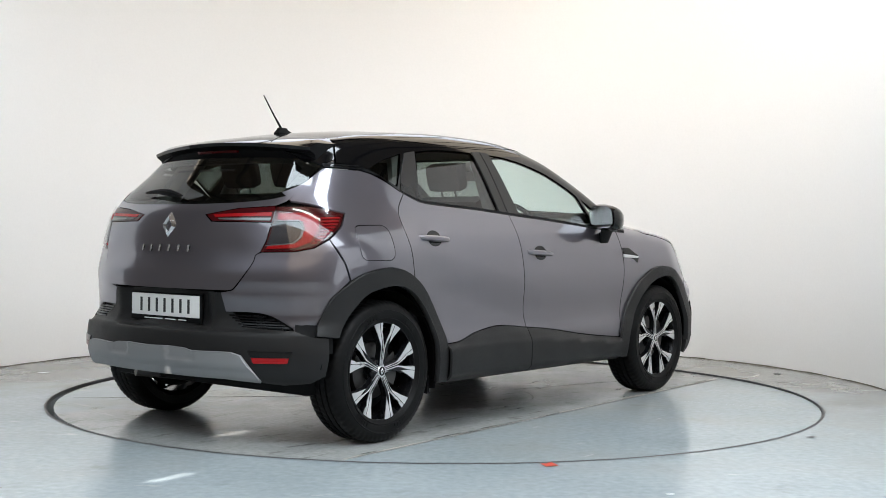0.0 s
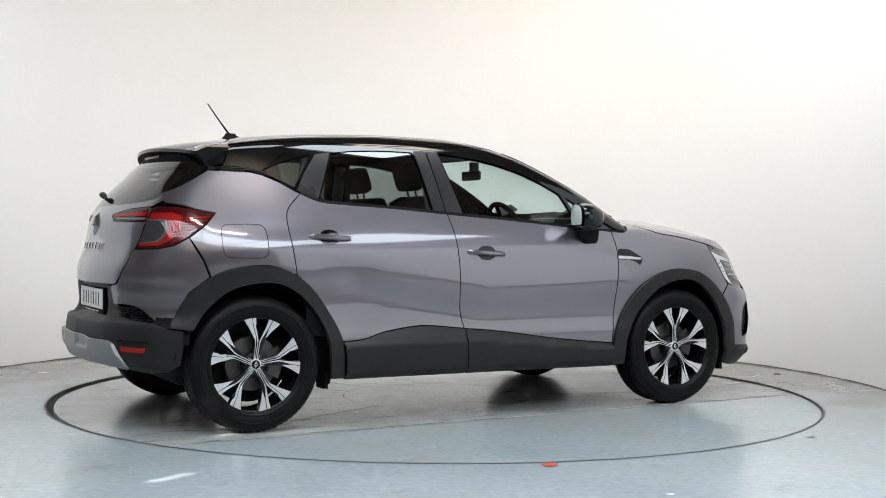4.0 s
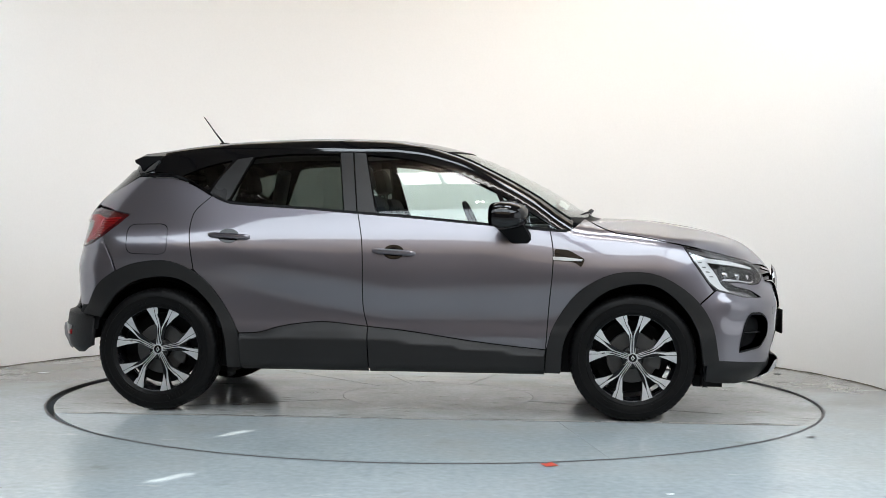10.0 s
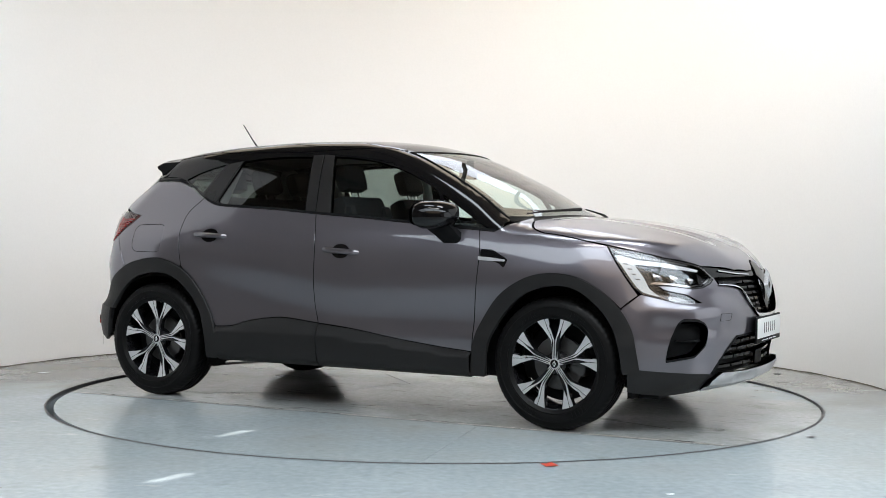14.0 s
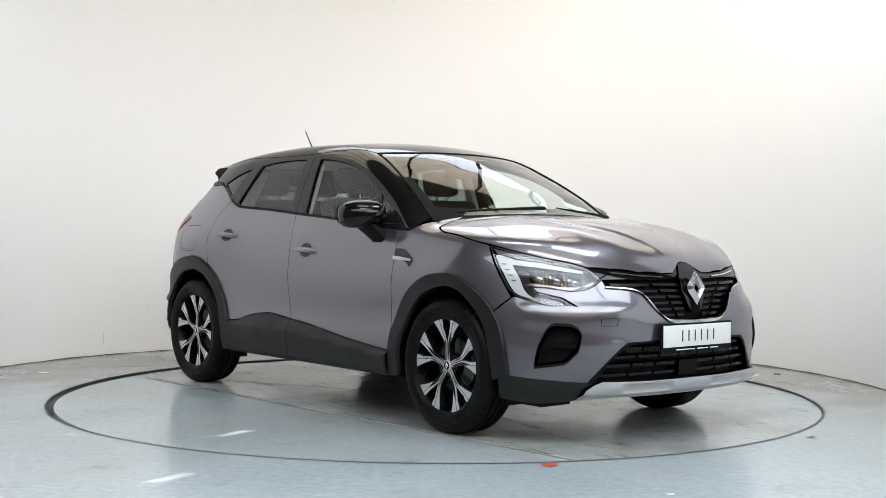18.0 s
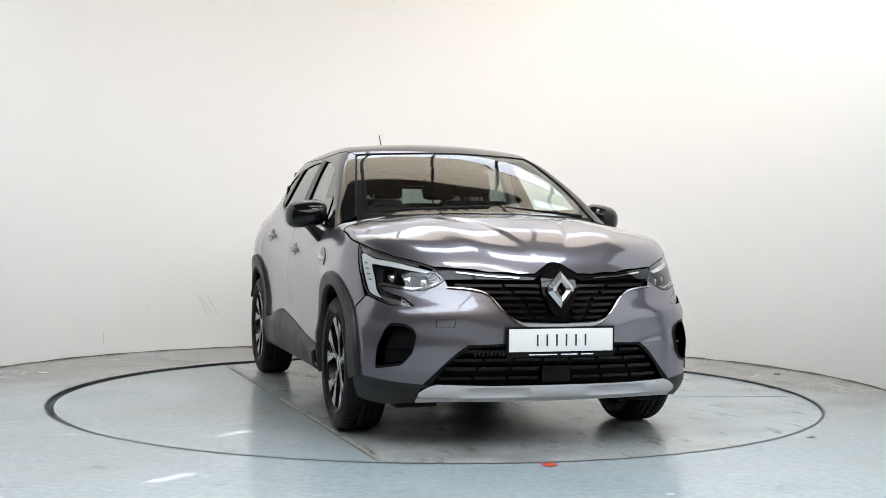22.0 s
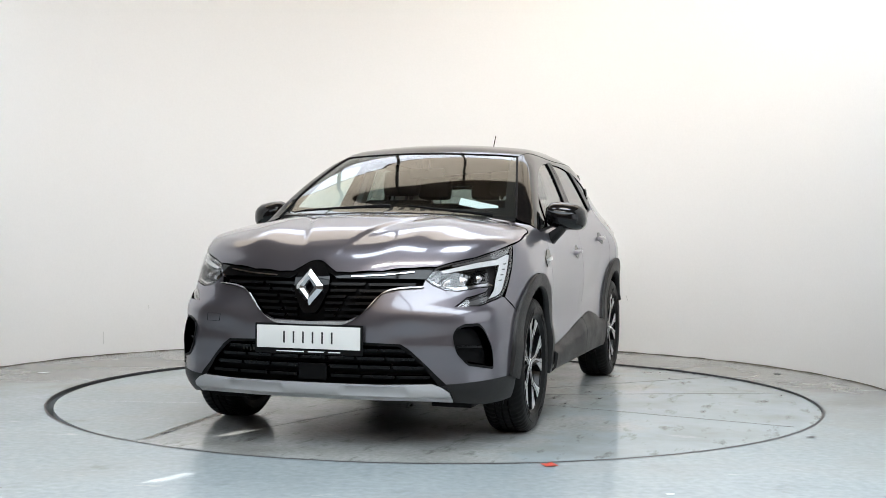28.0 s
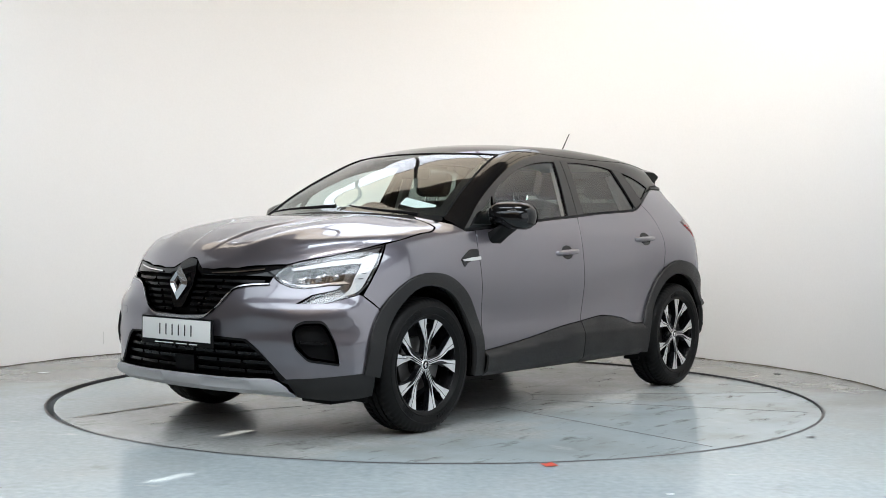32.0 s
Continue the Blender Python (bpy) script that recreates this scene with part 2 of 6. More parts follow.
def fill(outline, step, holes=()):
    """Points and triangles that fill an outline, and its rims."""
    step = np.array(step if isinstance(step, (tuple, list)) else (step, step), float)
    rims = [dense(o, step) for o in (outline, *holes)]
    lo, hi = rims[0].min(0), rims[0].max(0)
    gx, gy = np.meshgrid(np.arange(lo[0] + step[0] / 2, hi[0], step[0]), np.arange(lo[1] + step[1] / 2, hi[1], step[1]))
    gx[1::2] += step[0] / 2
    q = np.stack([gx.ravel(), gy.ravel()], 1)
    keep = within(rims[0], q)
    for h in rims[1:]:
        keep &= ~within(h, q)
    q = q[keep]
    every = np.vstack(rims)
    if len(q):
        d = np.array([(((every - a) / step) ** 2).sum(1).min() for a in q])
        q = q[d > 0.16]
    pts = np.vstack([every, q]) if len(q) else every
    edges, at = [], 0
    loops = []
    for r in rims:
        n = len(r)
        edges += [(at + k, at + (k + 1) % n) for k in range(n)]
        loops.append(list(range(at, at + n)))
        at += n
    from mathutils.geometry import delaunay_2d_cdt
    sc = 1 / step
    vo, _, fo, vi, _, _ = delaunay_2d_cdt([Vector(a * sc) for a in pts], edges, [], 0, 1e-7)
    v2 = np.array([tuple(v) for v in vo]) / sc
    cen = np.array([v2[list(f)].mean(0) for f in fo])
    keep = within(rims[0], cen)
    for h in rims[1:]:
        keep &= ~within(h, cen)
    tris = [tuple(f) for f, k in zip(fo, keep) if k]
    back = {}
    for new_i, olds in enumerate(vi):
        for o in olds:
            back[o] = new_i
    loops = [[back[k] for k in l] for l in loops]
    return v2, tris, loops


def panel(name, kind, outline, mat, parent, label="", step=0.035, holes=(), gap=0.0, lift=0.0, rim=0.014, flip=False, shape=None):
    """A piece of the body's skin with its edges turned in. flip: the other flank. shape: moves points by their drawing place."""
    if gap:
        outline = inset(outline, gap) if kind in ("side", "top") else outline
    v2, tris, loops = fill(outline, step, holes)
    p = onto(kind, v2, lift)
    n = slope(p)
    normals = n
    if shape is not None:
        st = np.array(step if isinstance(step, (tuple, list)) else (step, step), float) * 0.12

        def raised(q):
            a = onto(kind, q, lift)
            return a + slope(a) * shape(q)[:, None]
        p = p + n * shape(v2)[:, None]
        du = raised(v2 + np.array([st[0], 0])) - raised(v2 - np.array([st[0], 0]))
        dv = raised(v2 + np.array([0, st[1]])) - raised(v2 - np.array([0, st[1]]))
        c = np.cross(du, dv)
        c = c / np.maximum(np.linalg.norm(c, axis=1, keepdims=True), 1e-12)
        c = np.where(np.sum(c * n, 1, keepdims=True) < 0, -c, c)
        normals = np.where(np.sum(c * n, 1, keepdims=True) > 0.3, c, n)
    verts, faces = list(p), []
    vn = [normals]
    a = p[[t[0] for t in tris]]
    nn = np.cross(p[[t[1] for t in tris]] - a, p[[t[2] for t in tris]] - a)
    good = np.sum(nn * n[[t[0] for t in tris]], 1) > 0
    faces += [t if g else t[::-1] for t, g in zip(tris, good)]
    if rim:
        for loop in loops:
            base = len(verts)
            edge = [tuple(p[k] - n[k] * 0.0) for k in loop]
            verts += edge + [tuple(p[k] - n[k] * rim) for k in loop]
            m = len(loop)
            ring_p = p[loop]
            along = np.roll(ring_p, -1, 0) - np.roll(ring_p, 1, 0)
            out = np.cross(along, n[loop])
            out = out / np.maximum(np.linalg.norm(out, axis=1, keepdims=True), 1e-12)
            middle = ring_p.mean(0)
            if np.sum(out * (ring_p - middle)) < 0:
                out = -out
            if loop is not loops[0]:
                out = -out
            edge_n = out * 0.75 + n[loop] * 0.66
            vn += [edge_n, out]
            for k in range(m):
                faces.append((base + k, base + (k + 1) % m, base + m + (k + 1) % m, base + m + k))
    vn = np.vstack(vn)
    if flip:
        verts = [(v[0], -v[1], v[2]) for v in verts]
        faces = [f[::-1] for f in faces]
        vn = vn * np.array([1, -1, 1])
    ob = mesh_object(name, verts, faces, mat, parent, label)
    vn = vn / np.maximum(np.linalg.norm(vn, axis=1, keepdims=True), 1e-9)
    ob.data.normals_split_custom_set_from_vertices([tuple(map(float, v)) for v in vn])
    return ob


def turned(kind, outline, z=0.95):
    """A drawing from the side or the top as one in degrees from upright."""
    p = onto(kind, outline)
    return np.stack([p[:, 0], np.degrees(np.arctan2(-p[:, 1], p[:, 2] - z))], 1)


# ---- the car's body as one rounded solid: side, ends and top blended ----
def spline(xs, ys):
    """A smooth curve through the stations (monotone cubic)."""
    xs, ys = np.array(xs, float), np.array(ys, float)
    h = np.diff(xs)
    d = np.diff(ys) / h
    m = np.zeros(len(xs))
    m[0], m[-1] = d[0], d[-1]
    for i in range(1, len(xs) - 1):
        if d[i - 1] * d[i] > 0:
            a, b = 2 * h[i] + h[i - 1], h[i] + 2 * h[i - 1]
            m[i] = (a + b) / (a / d[i - 1] + b / d[i])

    def at(x):
        x = np.clip(x, xs[0], xs[-1])
        i = np.clip(np.searchsorted(xs, x) - 1, 0, len(xs) - 2)
        t = (x - xs[i]) / h[i]
        return ((1 + 2 * t) * (1 - t) ** 2 * ys[i] + t * (1 - t) ** 2 * h[i] * m[i]
                + t * t * (3 - 2 * t) * ys[i + 1] + t * t * (t - 1) * h[i] * m[i + 1])
    return at


def smax(a, b, k):
    h = np.clip(k - np.abs(a - b), 0, None) / k
    return np.maximum(a, b) + h * h * k * 0.25


def ramp(x, a, b):
    t = np.clip((x - a) / (b - a), 0, 1)
    return t * t * (3 - 2 * t)


# heights of the centre line from tail to nose, half widths by height, ends by height
CREST = spline([-1.75, -1.55, -1.40, -1.16, -0.83, -0.45, -0.10, 0.155, 0.39, 0.624, 0.862, 1.08, 1.14, 1.33, 1.566, 1.80, 2.00, 2.10, 2.16, 2.25],
               [1.425, 1.470, 1.496, 1.532, 1.560, 1.573, 1.567, 1.543, 1.487, 1.393, 1.276, 1.145, 1.118, 1.098, 1.068, 1.022, 0.950, 0.895, 0.845, 0.72])
FLANK = spline([0.18, 0.25, 0.35, 0.45, 0.52, 0.60, 0.75, 0.90, 1.00, 1.06, 1.11, 1.20, 1.30, 1.40, 1.48, 1.56],
               [0.838, 0.866, 0.882, 0.886, 0.877, 0.871, 0.868, 0.852, 0.828, 0.805, 0.784, 0.745, 0.700, 0.650, 0.600, 0.530])
NOSE = spline([0.16, 0.20, 0.25, 0.30, 0.36, 0.42, 0.50, 0.60, 0.70, 0.78, 0.86, 0.95, 1.10],
              [2.02, 2.07, 2.135, 2.165, 2.165, 2.175, 2.190, 2.200, 2.190, 2.170, 2.125, 2.05, 1.90])
TAIL = spline([0.20, 0.26, 0.30, 0.35, 0.45, 0.535, 0.57, 0.62, 0.72, 0.80, 0.90, 1.00, 1.10, 1.15, 1.20, 1.30, 1.40, 1.50],
              [1.80, 1.88, 1.97, 2.025, 2.040, 2.030, 1.992, 1.978, 1.985, 1.980, 1.957, 1.932, 1.902, 1.873, 1.835, 1.735, 1.640, 1.56])


def solid(x, y, z):
    """Below zero inside the body."""
    y = np.abs(y)
    upper = ramp(z, 1.02, 1.42)
    width = FLANK(z)
    width = width - (0.040 + 0.215 * upper) * np.clip(-1.0 - x, 0, None) ** 2 - (0.15 + 0.12 * ramp(z, 0.55, 0.9)) * np.clip(x - 1.38, 0, None) ** 2
    width = width + 0.042 * np.exp(-((x + 1.38) / 0.40) ** 2 - ((z - 0.93) / 0.14) ** 2)
    width = width + 0.020 * np.exp(-((x - 1.30) / 0.50) ** 2 - ((z - 0.84) / 0.16) ** 2)
    arch = np.exp(-((x - 1.32) / 0.48) ** 2) + np.exp(-((x + 1.32) / 0.48) ** 2)
    width = width + 0.014 * arch * ramp(z, 0.95, 0.70)
    # the doors tuck in below a line that falls from the rear wheel arch towards the front
    line = 0.60 + 0.24 * np.clip(-x / 1.0, 0, 1) + 0.02 * np.clip(x, 0, 1)
    width = width - 0.022 * ramp(z, line + 0.12, line - 0.12) * ramp(np.abs(x), 1.25, 0.75)
    side = y - width
    cabin = ramp(x, 1.25, 1.0)
    hood = 1 - cabin
    xe = x + y * y * (0.20 * cabin * ramp(x, -0.2, 0.3) + 0.10 * hood)
    top = z - CREST(xe) + cabin * 0.11 * y * y + hood * (0.05 * y * y + 0.10 * y ** 4)
    # two raised ridges and a shallow middle valley on the bonnet
    top = top - hood * 0.012 * np.exp(-((y - 0.42 + 0.10 * (x - 1.3)) / 0.10) ** 2) * ramp(x, 1.15, 1.4)
    front = x - NOSE(z) + (0.18 + 0.22 * ramp(z, 0.45, 0.8)) * y * y + 0.50 * y ** 6
    rear = -x - TAIL(z) + (0.25 + 0.07 * upper) * y * y + 0.20 * y ** 6
    g = smax(side, smax(front, rear, 0.02), 0.14)
    return smax(g, top * 0.85, 0.045)


def cast(start, way, reach=2.0, steps=46):
    """Where rays from inside the solid leave it."""
    lo, hi = np.zeros(len(start)), np.full(len(start), reach)
    for _ in range(steps):
        mid = (lo + hi) / 2
        p = start + way * mid[:, None]
        inside = solid(p[:, 0], p[:, 1], p[:, 2]) < 0
        lo, hi = np.where(inside, mid, lo), np.where(inside, hi, mid)
    return start + way * ((lo + hi) / 2)[:, None]


def onto(kind, uv, lift=0.0):
    """Lays points of a drawing on the body. side: (x, z); top: (x, y); hood and cabin: (x, degrees from upright); nose and tail: (degrees round the end, z)."""
    uv = np.asarray(uv, float)
    a, b = uv[:, 0], uv[:, 1]
    zero = np.zeros(len(a))
    if kind == "side":
        start, way = np.stack([a, zero, b], 1), np.stack([zero, zero - 1, zero], 1)
    elif kind in ("hood", "cabin"):
        r = np.radians(b)
        start, way = np.stack([a, zero, zero + (0.55 if kind == "hood" else 0.95)], 1), np.stack([zero, -np.sin(r), np.cos(r)], 1)
    elif kind == "top":
        start, way = np.stack([a, b, zero + 0.6], 1), np.stack([zero, zero, zero + 1], 1)
    else:
        s = 1.0 if kind == "nose" else -1.0
        r = np.radians(a)
        start, way = np.stack([zero + 1.1 * s, zero, b], 1), np.stack([s * np.cos(r), -np.sin(r), zero], 1)
    p = cast(start, way)
    if lift:
        p = p + slope(p) * lift
    return p


def slope(p):
    """Outward directions at points of the body."""
    e = 0.004
    n = np.stack([solid(p[:, 0] + e, p[:, 1], p[:, 2]) - solid(p[:, 0] - e, p[:, 1], p[:, 2]),
                  solid(p[:, 0], p[:, 1] + e, p[:, 2]) - solid(p[:, 0], p[:, 1] - e, p[:, 2]),
                  solid(p[:, 0], p[:, 1], p[:, 2] + e) - solid(p[:, 0], p[:, 1], p[:, 2] - e)], 1)
    return n / np.maximum(np.linalg.norm(n, axis=1, keepdims=True), 1e-9)
def redraw(kind, pts, to):
    """Points drawn in one way on the body, as points of another drawing."""
    p = onto(kind, np.array(pts, float))
    if to == "side":
        return p[:, [0, 2]]
    if to == "hood":
        return np.stack([p[:, 0], np.degrees(np.arctan2(p[:, 1], p[:, 2] - 0.55))], 1)
    s = 1.0 if to == "nose" else -1.0
    return np.stack([np.degrees(np.arctan2(-p[:, 1], s * p[:, 0] - 1.1)), p[:, 2]], 1)


# ---- the room ----
def floor_mat():
    m = material("worn_grey_blue_floor_paint", (0.385, 0.440, 0.465), 0.20, 0.0, 0.16, 1.1, 26, 0.06, 0.0, rough_vary=0.06, space="Object", spec=0.5)
    return m


FLOOR = floor_mat()
DECK = material("worn_grey_deck_paint", (0.41, 0.425, 0.42), 0.18, 0.0, 0.20, 2.2, 34, 0.06, rough_vary=0.06, spec=0.5)
WORN = material("brown_worn_metal", (0.27, 0.255, 0.225), 0.5, 0.0, 0.5, 26, 160, 0.4)
HALL_FLOOR = material("hall_floor_grey", (0.27, 0.265, 0.255), 0.5, 0.0, 0.2, 0.8, 30)
FOOT_DIRT = material("brown_floor_dirt", (0.10, 0.085, 0.065), 0.8, 0.0, 0.4, 9, 60, spec=0.2)
SCUFF = material("grey_scuff", (0.66, 0.655, 0.65), 0.7, 0.0, 0.1, 30, 200)
SEAMS = (-17.4, 75.6, 113.4, 136.3, -154.0)
DISC_R, HOLE_R, HOLE_X = 2.277, 2.300, -0.018
WALL_X, WALL_Y, WALL_R = -0.20, 0.20, 3.117


def stained(m, color, scale, lo, hi, most, stretch=(1, 1, 1)):
    """Lays grime of one colour over a material in patches of its own shape."""
    nt = m.node_tree
    b = nt.nodes["Principled BSDF"]
    src = b.inputs["Base Color"].links[0].from_socket
    tc, mp, no, mr, mx = (nt.nodes.new("ShaderNode" + k) for k in ("TexCoord", "Mapping", "TexNoise", "MapRange", "Mix"))
    mp.inputs["Scale"].default_value = stretch
    no.inputs["Scale"].default_value, no.inputs["Detail"].default_value, no.inputs["Roughness"].default_value = scale, 9, 0.62
    for k, v in (("From Min", lo), ("From Max", hi), ("To Min", 0.0), ("To Max", most)):
        mr.inputs[k].default_value = v
    mx.data_type = "RGBA"
    mx.inputs["B"].default_value = (*color, 1)
    nt.links.new(tc.outputs["Object"], mp.inputs["Vector"])
    nt.links.new(mp.outputs[0], no.inputs["Vector"])
    nt.links.new(no.outputs["Fac"], mr.inputs["Value"])
    nt.links.new(mr.outputs[0], mx.inputs["Factor"])
    nt.links.new(src, mx.inputs["A"])
    nt.links.new(mx.outputs["Result"], b.inputs["Base Color"])


def far_tone(m, color, lo, hi, most):
    """Mixes another colour into the far part (towards +y), which begins in a ragged line."""
    nt = m.node_tree
    b = nt.nodes["Principled BSDF"]
    src = b.inputs["Base Color"].links[0].from_socket
    tc, xyz, no, add, mr, mx = (nt.nodes.new("ShaderNode" + k) for k in ("TexCoord", "SeparateXYZ", "TexNoise", "Math", "MapRange", "Mix"))
    no.inputs["Scale"].default_value, no.inputs["Detail"].default_value, no.inputs["Roughness"].default_value = 1.3, 8, 0.6
    add.operation = "MULTIPLY_ADD"
    add.inputs[1].default_value = 3.2
    for k, v in (("From Min", lo), ("From Max", hi), ("To Min", 0.0), ("To Max", most)):
        mr.inputs[k].default_value = v
    mx.data_type = "RGBA"
    mx.inputs["B"].default_value = (*color, 1)
    nt.links.new(tc.outputs["Object"], xyz.inputs[0])
    nt.links.new(tc.outputs["Object"], no.inputs["Vector"])
    nt.links.new(no.outputs["Fac"], add.inputs[0])
    nt.links.new(xyz.outputs["Y"], add.inputs[2])
    nt.links.new(add.outputs[0], mr.inputs["Value"])
    nt.links.new(mr.outputs[0], mx.inputs["Factor"])
    nt.links.new(src, mx.inputs["A"])
    nt.links.new(mx.outputs["Result"], b.inputs["Base Color"])


stained(FLOOR, (0.29, 0.29, 0.275), 0.55, 0.46, 0.62, 0.6)
# grey-brown mixed over the blue from about the middle backwards
far_tone(FLOOR, (0.235, 0.228, 0.208), 1.1, 2.3, 0.85)
stained(FLOOR, (0.20, 0.195, 0.18), 2.3, 0.62, 0.74, 0.45)
stained(FLOOR, (0.60, 0.62, 0.62), 3.0, 0.64, 0.70, 0.5, (1.0, 3.0, 1.0))
far_tone(DECK, (0.385, 0.440, 0.465), 2.35, 2.75, 0.92)
stained(DECK, (0.24, 0.225, 0.20), 1.4, 0.47, 0.66, 0.42)
stained(DECK, (0.10, 0.095, 0.085), 6.0, 0.57, 0.68, 0.6, (0.5, 1.6, 1.0))
stained(DECK, (0.58, 0.60, 0.60), 4.0, 0.63, 0.70, 0.4, (2.0, 0.5, 1.0))


def build_room():
    # floor with a round hole for the turning table
    n = 160
    rings = []
    verts, faces = [], []
    for r in (HOLE_R, 2.6, 3.2):
        rings.append(len(verts))
        verts += [(HOLE_X + r * math.cos(k * math.tau / n), r * math.sin(k * math.tau / n), 0) for k in range(n)]
    rings.append(len(verts))
    for k in range(n):
        a = k * math.tau / n
        c, s = math.cos(a), math.sin(a)
        f = 1 / max(abs(c) / 9.0, abs(s) / (17.0 if s < 0 else 9.0))
        verts.append((c * f, s * f, 0))
    for a, b in zip(rings, rings[1:]):
        faces += [(a + k, b + k, b + (k + 1) % n, a + (k + 1) % n) for k in range(n)]
    low = len(verts)
    verts += [(HOLE_X + HOLE_R * math.cos(k * math.tau / n), HOLE_R * math.sin(k * math.tau / n), -0.12) for k in range(n)]
    faces += [(low + k, k, (k + 1) % n, low + (k + 1) % n) for k in range(n)]
    tagged(mesh_object("floor", verts, faces, FLOOR, smooth=False), "worn grey-blue painted studio floor with scuffs", "floor", kind="structure")
    # a dark strip on the hole's rim stands in for the shaded gap
    rnd = random.Random(12)
    n = 240
    verts, faces = [], []
    for k in range(n):
        a = k * math.tau / n
        w = 0.005 + 0.012 * max(0.0, -math.sin(a)) + 0.005 * rnd.random()
        for r, z in ((HOLE_R - 0.002, -0.02), (HOLE_R - 0.002, 0.0012), (HOLE_R + w, 0.0012)):
            verts.append((HOLE_X + r * math.cos(a), r * math.sin(a), z))
    for k in range(n):
        a, b = 3 * k, 3 * ((k + 1) % n)
        faces += [(a, b, b + 1, a + 1), (a + 1, b + 1, b + 2, a + 2)]
    tagged(mesh_object("trim_gap_line", verts, faces, STEEL, smooth=False), "dark strip in place of the shaded gap round the turntable", "edge", kind="structure")
    # unseen floor piece, added to tune bounce light and the car's reflections
    bm = bmesh.new()
    box(bm, -9.0, 9.0, -17.0, -4.6, -0.002, 0.004)
    tagged(part("floor_hall", bm, HALL_FLOOR, None, smooth=False), "unseen grey hall floor piece added for bounce and reflections", "floor", kind="structure")
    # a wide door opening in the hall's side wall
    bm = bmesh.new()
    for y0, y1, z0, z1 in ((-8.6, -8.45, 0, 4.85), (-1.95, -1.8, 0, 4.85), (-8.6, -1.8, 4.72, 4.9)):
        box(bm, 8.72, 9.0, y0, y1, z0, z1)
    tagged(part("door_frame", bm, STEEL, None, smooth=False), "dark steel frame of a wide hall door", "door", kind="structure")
    bm = bmesh.new()
    lathe(bm, [(0.0, -0.13), (2.5, -0.13), (2.5, -0.16), (0.0, -0.16)], 48, "z")
    tagged(part("pit_floor", bm, STEEL, None), "dark pit below the turntable", "floor", kind="structure")
    # curved white wall: an arc that runs on as a straight wing
    path = [(WALL_X - WALL_R, -0.75), (WALL_X - WALL_R, -0.3)]
    path += [(WALL_X + WALL_R * math.cos(radians(a)), WALL_Y + WALL_R * math.sin(radians(a))) for a in range(180, -1, -3)]
    path += [(2.83, -0.4), (2.83, -1.45)]
    outer = []
    for i, p in enumerate(path):
        d = Vector(path[min(i + 1, len(path) - 1)]) - Vector(path[max(i - 1, 0)])
        d.normalize()
        outer.append((p[0] - d.y * 0.15, p[1] + d.x * 0.15))
    verts, faces = [], []
    m = len(path)
    for z in (0, 3.45):
        verts += [(*p, z) for p in path] + [(*p, z) for p in outer]
    for k in range(m - 1):
        faces += [(k, k + 1, 2 * m + k + 1, 2 * m + k), (m + k + 1, m + k, 3 * m + k, 3 * m + k + 1), (2 * m + k, 2 * m + k + 1, 3 * m + k + 1, 3 * m + k)]
    faces += [(0, 2 * m, 3 * m, m), (m - 1, 2 * m - 1, 4 * m - 1, 3 * m - 1)]
    tagged(mesh_object("wall_curved", verts, faces, WALL), "smooth curved white studio wall with small scuffs", "wall", kind="structure")
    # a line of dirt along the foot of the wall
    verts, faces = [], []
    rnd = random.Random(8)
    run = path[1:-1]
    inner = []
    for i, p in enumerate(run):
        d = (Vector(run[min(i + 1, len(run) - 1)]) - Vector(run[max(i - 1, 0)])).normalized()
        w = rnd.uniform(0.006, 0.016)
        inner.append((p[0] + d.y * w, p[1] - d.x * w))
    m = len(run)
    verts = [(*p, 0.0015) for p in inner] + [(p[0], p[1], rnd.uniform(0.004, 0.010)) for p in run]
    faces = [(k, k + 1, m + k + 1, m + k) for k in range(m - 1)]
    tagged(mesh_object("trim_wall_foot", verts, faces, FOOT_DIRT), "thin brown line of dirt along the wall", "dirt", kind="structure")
    # hall shell round it, with rooflight openings and two slits added to shape the sunbeams
    bm = bmesh.new()
    for x0, x1, y0, y1 in ((-9.2, -9.0, -17.2, 9.2), (9.0, 9.2, -17.2, 9.2), (-9.0, 9.0, -17.2, -17.0), (-9.0, 9.0, 9.0, 9.2)):
        box(bm, x0, x1, y0, y1, 0, 6.0)
    tagged(part("wall_hall", bm, HALL_DARK, None, smooth=False), "dark brown clad walls of the hall", "wall", kind="structure")
    # unseen slits, placed so that the sun falls as two bright floor patches
    holes = []
    for px, py in ((-1.030, -1.510), (-1.090, -2.671)):
        k = 6.0 / -SUN_WAY.z
        holes.append((px - SUN_WAY.x * k, py - SUN_WAY.y * k))
    ceiling = ring((-9.2, -17.2), (9.2, -17.2), (9.2, 9.2), (-9.2, 9.2))
    cuts = [np.array([(hx - 0.105, hy - 0.120), (hx - 0.016, hy - 0.090), (hx + 0.105, hy + 0.120), (hx + 0.016, hy + 0.090)]) for hx, hy in holes]
    v2, tris, loops = fill(ceiling, 1.5, cuts)
    verts = [(a, b, 6.0) for a, b in v2] + [(a, b, 6.02) for a, b in v2]
    c = len(v2)
    faces = list(tris) + [tuple(c + k for k in t) for t in tris]
    tagged(mesh_object("ceiling", verts, faces, HALL, smooth=False), "beige-brown hall roof", "ceiling", kind="structure")
    for k in range(-4, 7):
        x = 0.2 + 1.4 * k
        bm = bmesh.new()
        box(bm, x - 0.025, x + 0.025, -17, 9, 5.95, 5.97)
        box(bm, x - 0.01, x + 0.01, -17, 9, 5.87, 5.95)
        box(bm, x - 0.025, x + 0.025, -17, 9, 5.855, 5.87)
